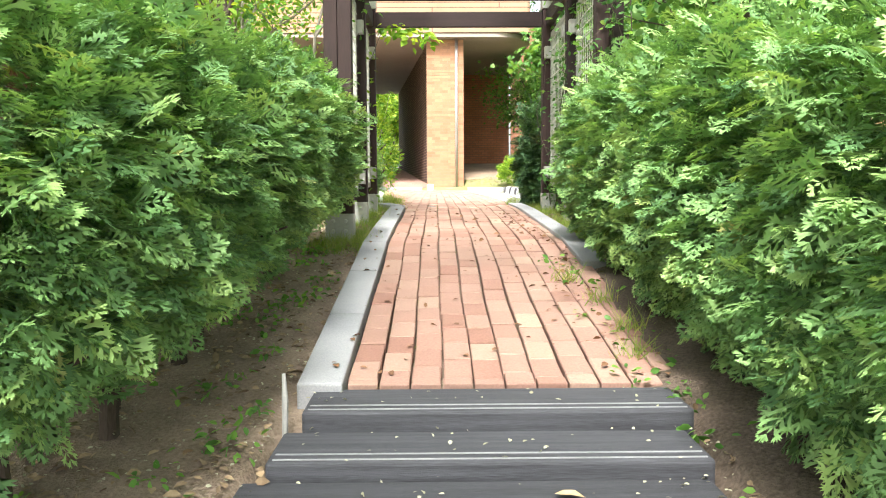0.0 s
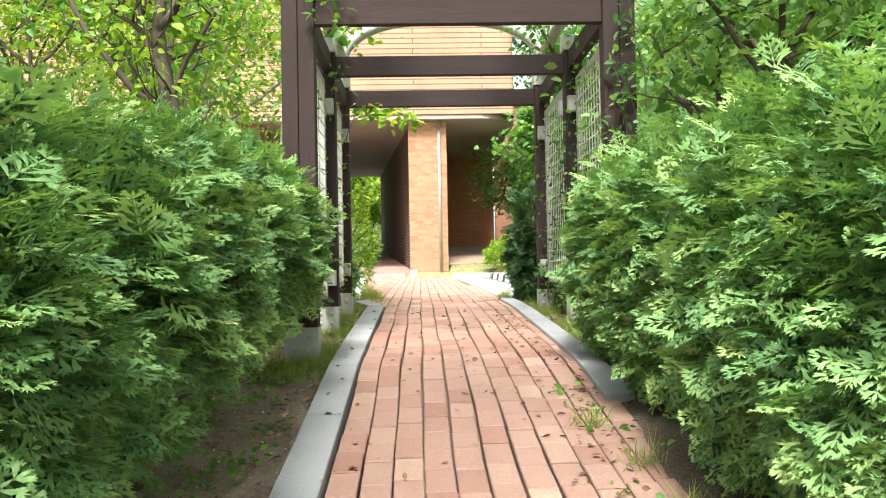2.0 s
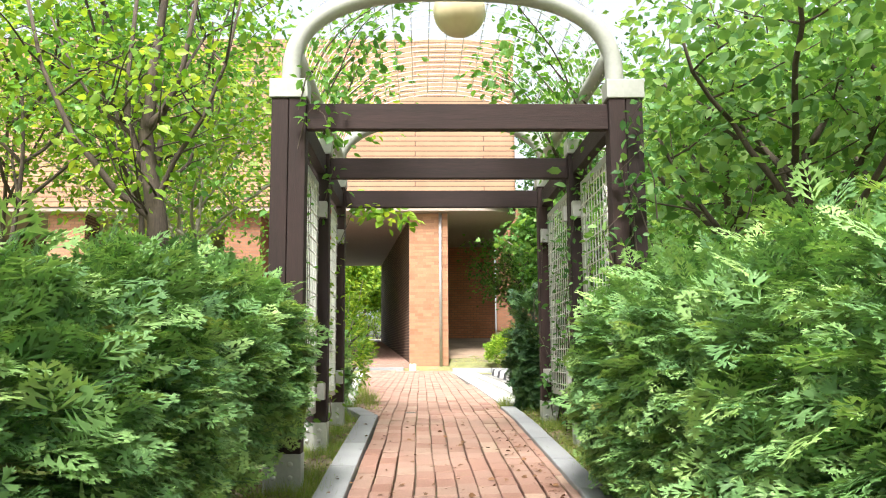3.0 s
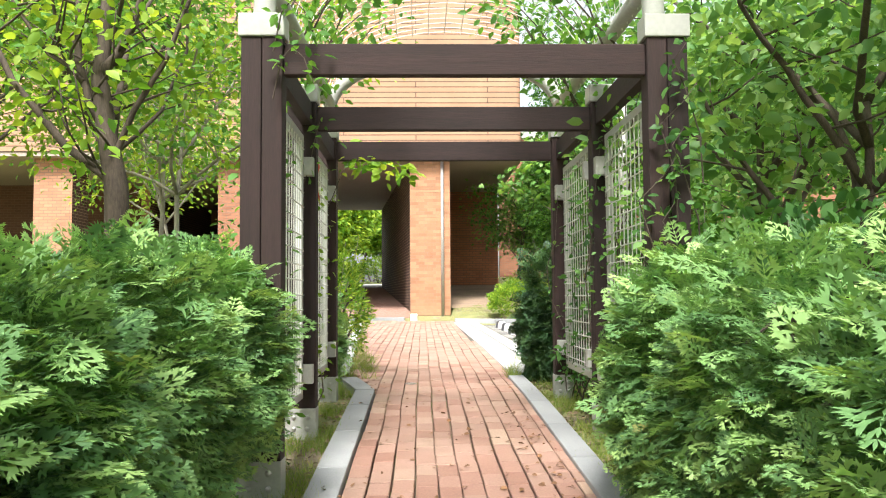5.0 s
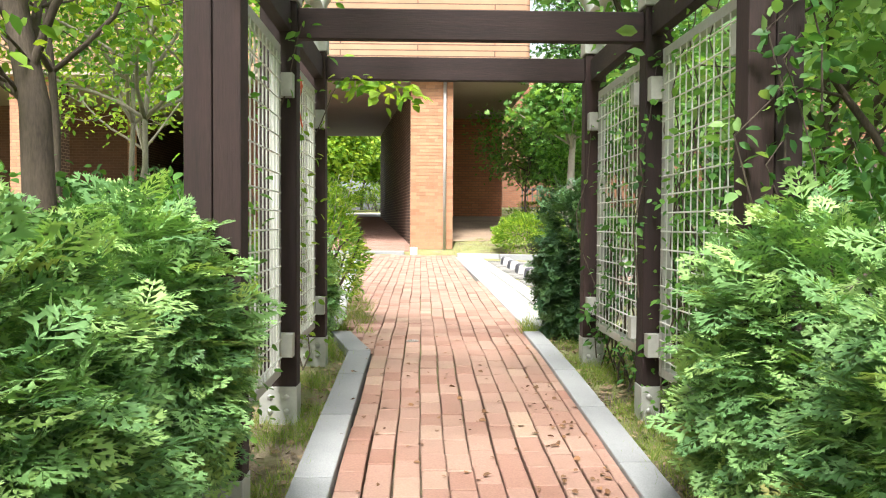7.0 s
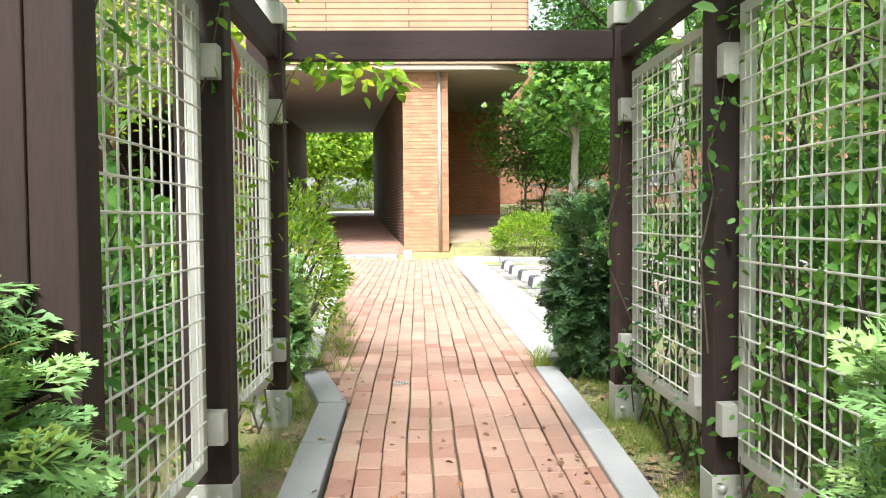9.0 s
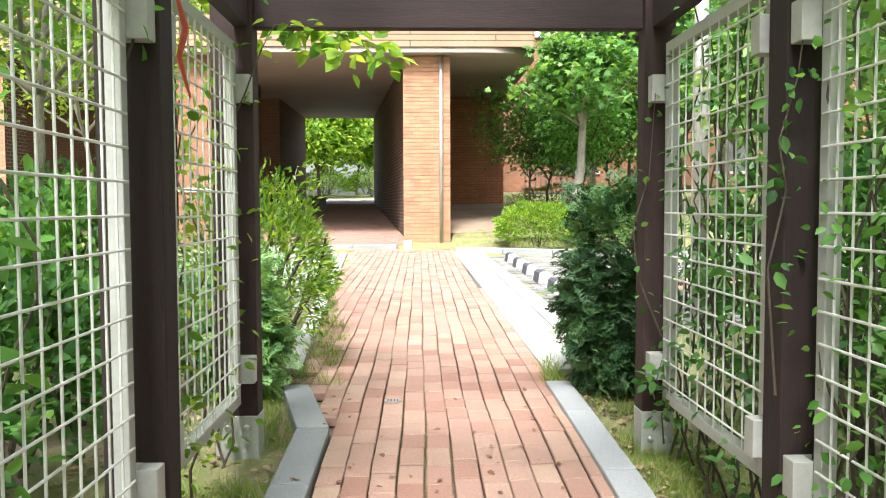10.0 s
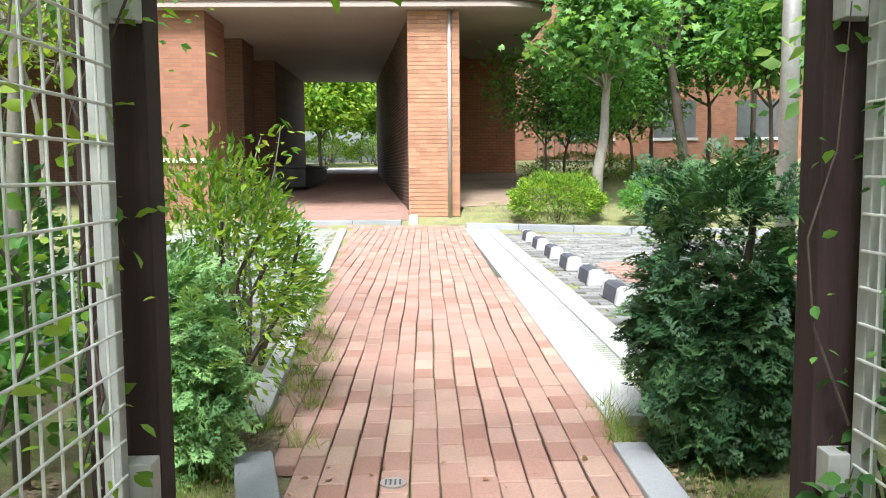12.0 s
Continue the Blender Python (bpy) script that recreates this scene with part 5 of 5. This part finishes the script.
me = leaf_cloud([(x, y, level(y) + 0.0) for x, y in soil_weeds], 0.04, 8, 0.04, LEAF_MID, 91, "broad", "soil_weeds", 0.35)
tagged(link("soil_weeds", me), "small broad-leaved weeds on the bare soil", "weeds", kind="stuff")


def litter(name, spots, size, mat, seed, label):
    rng = np.random.default_rng(seed)
    n = len(spots)
    out = rng.normal(0, 1, (n, 3)) * np.array([1, 1, 0.12])
    up = np.tile(np.array([0.0, 0, 1]), (n, 1)) + rng.normal(0, 0.25, (n, 3))
    me = scatter(name, leaf_template("broad"), np.array(spots), out, up, size * rng.uniform(0.5, 1.4, n), mat, rng, 0.3)
    tagged(link(name, me), label, "leaf litter", kind="stuff")


on_path = [(r2.uniform(-0.42, 1.1), r2.uniform(2.95, 10.4)) for _ in range(230)]
litter("path_litter", [(x, y, level(y) + (0.04 if x < -0.28 else 0.008)) for x, y in on_path], 0.036, DRY, 5, "small curled brown leaves scattered on the bricks")
near_edge = [(0.98 - abs(r2.gauss(0, 0.12)), r2.uniform(2.9, 8.5)) for _ in range(160)]
litter("edge_litter", [(x, y, level(y) + 0.012) for x, y in near_edge], 0.034, DRY, 6, "brown leaves drifted along the path edge")
on_soil = [((r2.uniform(-1.5, -0.48) if r2.random() < 0.5 else r2.uniform(1.0, 1.6)), r2.uniform(0.8, 11)) for _ in range(5200)]
litter("soil_litter", [(x, y, level(y) - 0.015) for x, y in on_soil], 0.04, grainy("litter_mix", (0.16, 0.10, 0.05), (0.40, 0.30, 0.18), 0.85, 60, 8, "island", spread=0.5), 7, "dry leaf litter on the soil beside the path")
bits = [(r2.uniform(-0.45, 0.95), r2.uniform(0.4, 2.8)) for _ in range(170)]
step_top = lambda y: next((z for yb, yf, z, _, _ in STEP if yf <= y <= yb), level(y))
litter("step_litter", [(x, y, step_top(y) + 0.007) for x, y in bits], 0.018, grainy("pale_chaff", (0.30, 0.30, 0.18), (0.60, 0.58, 0.42), 0.8, 60, 8, "island", spread=0.4), 8, "pale chaff and bits of leaf on the sleeper steps")
chips = [(r2.uniform(-1.3, -0.48), r2.uniform(0.8, 6.0)) for _ in range(900)] + [(r2.uniform(0.75, 1.2), r2.uniform(1.5, 5.5)) for _ in range(500)]
litter("soil_chips", [(x, y, level(y) - 0.018) for x, y in chips], 0.016, bpy.data.materials["pale_chaff"], 12, "pale chips and crumbs of leaf on the bare soil")
peg = thing("wooden_peg", (-0.475, 2.58, level(2.58) - 0.05), "chipped white wooden peg in the soil beside the kerb", "peg")
part("stake", tube(bmesh.new(), [(0, 0, -0.1), (0.004, 0, 0.10), (0.0, 0.004, 0.2)], [0.010, 0.012, 0.007], 6), PALE, peg)
dead = thing("fallen_leaf", (0.42, 2.0, 0.557), "large curled yellow-brown leaf fallen on a step", "leaf")
me = scatter("blade", leaf_template("broad"), np.array([(0, 0, 0.0)]), np.array([(0.9, -0.3, 0.1)]), np.array([(0.0, 0.1, 1.0)]), np.array([0.09]), grainy("yellow_leaf", (0.38, 0.26, 0.12), (0.60, 0.46, 0.26), 0.7, 50, 8), np.random.default_rng(1), 0.1)
link("blade", me, dead)

# ---- paving: single bricks ----
rng = random.Random(5)
PX, PY = 0.1262, 0.232
paver_me = []
for k in range(3):
    bm = boxed(-PX / 2 + 0.0045, PX / 2 - 0.0045, -PY / 2 + 0.003, PY / 2 - 0.003, -0.05, 0.0, 0.0)
    top = [e for e in bm.edges if all(v.co.z > -0.01 for v in e.verts)]
    bmesh.ops.bevel(bm, geom=top, offset=0.005, segments=1, affect="EDGES")
    me = bpy.data.meshes.new("brick")
    bm.to_mesh(me)
    bm.free()
    me.materials.append(PAVER)
    paver_me.append(me)
path = thing("brick_path", (0, 0, 0), "red-orange clay brick paving laid in long straight joints", "paving", kind="structure")
far_v = []
tmpl_v = np.array([v.co[:] for v in paver_me[0].vertices]) * np.array([1.02, 1.0, 1.0])
tmpl_f = [tuple(p.vertices) for p in paver_me[0].polygons]
count = 0
for c in range(-12, 12):
    x = -0.28 + (c + 0.5) * PX
    lead = rng.uniform(0.05, PY)
    y = 2.86 + lead - PY / 2
    if 0 <= c < 10:
        ob = link("brick", paver_me[0], path, pose(x, 2.86 + lead / 2, level(2.86 + lead / 2), 7))
        ob.scale = (1, lead / PY, 1)
    while y < 23.2:
        y += PY
        a, b = left_edge(y), right_edge(y)
        if x - PX * 0.4 < a or x + PX * 0.25 > b + 0.05:
            continue
        wob = 0.0045 * math.sin(y * 1.7 + c) + 0.003 * math.sin(y * 4.1)
        slope = math.degrees(math.atan((level(y + 0.1) - level(y - 0.1)) / 0.2))
        m = pose(x + wob, y, level(y) + rng.uniform(-0.004, 0.003), slope + rng.uniform(-0.8, 0.8), rng.uniform(-0.9, 0.9), rng.uniform(-0.5, 0.5))
        if y < 9.4:
            link("brick", paver_me[0], path, m)
            count += 1
        else:
            far_v.append((m, len(far_v)))
vs, fs = [], []
for m, k in far_v:
    o = len(vs)
    vs += [tuple(m @ Vector(v)) for v in tmpl_v]
    fs += [tuple(i + o for i in f) for f in tmpl_f]
ob = link("brick_field", mesh_from("brick_field", vs, fs, PAVER_FIELD), path)
ob["kind"] = "stuff"


# ---- column: single bricks on its front and side ----
CW, CH = 0.24, 0.088
full = bpy.data.meshes.new("brick")
bm = boxed(-CW / 2 + 0.004, CW / 2 - 0.004, -0.012, 0.004, -CH / 2 + 0.004, CH / 2 - 0.004, 0.0)
bm.to_mesh(full)
bm.free()
full.materials.append(BRICK_PIECE)
cut = bpy.data.meshes.new("brick")
bm = boxed(-0.076, 0.076, -0.012, 0.004, -CH / 2 + 0.004, CH / 2 - 0.004, 0.0)
bm.to_mesh(cut)
bm.free()
cut.materials.append(BRICK_PIECE)
for row in range(50):
    z = 1.64 + row * CH
    if z > SOF - 0.05:
        break
    x = -0.18
    first = [0.16, 0.24, 0.24, 0.24, 0.24] if row % 2 == 0 else [0.24, 0.24, 0.24, 0.24, 0.16]
    for w in first:
        link("brick", full if w > 0.2 else cut, core, pose(x + w / 2, 24.6 - rng.uniform(0, 0.003), z))
        x += w
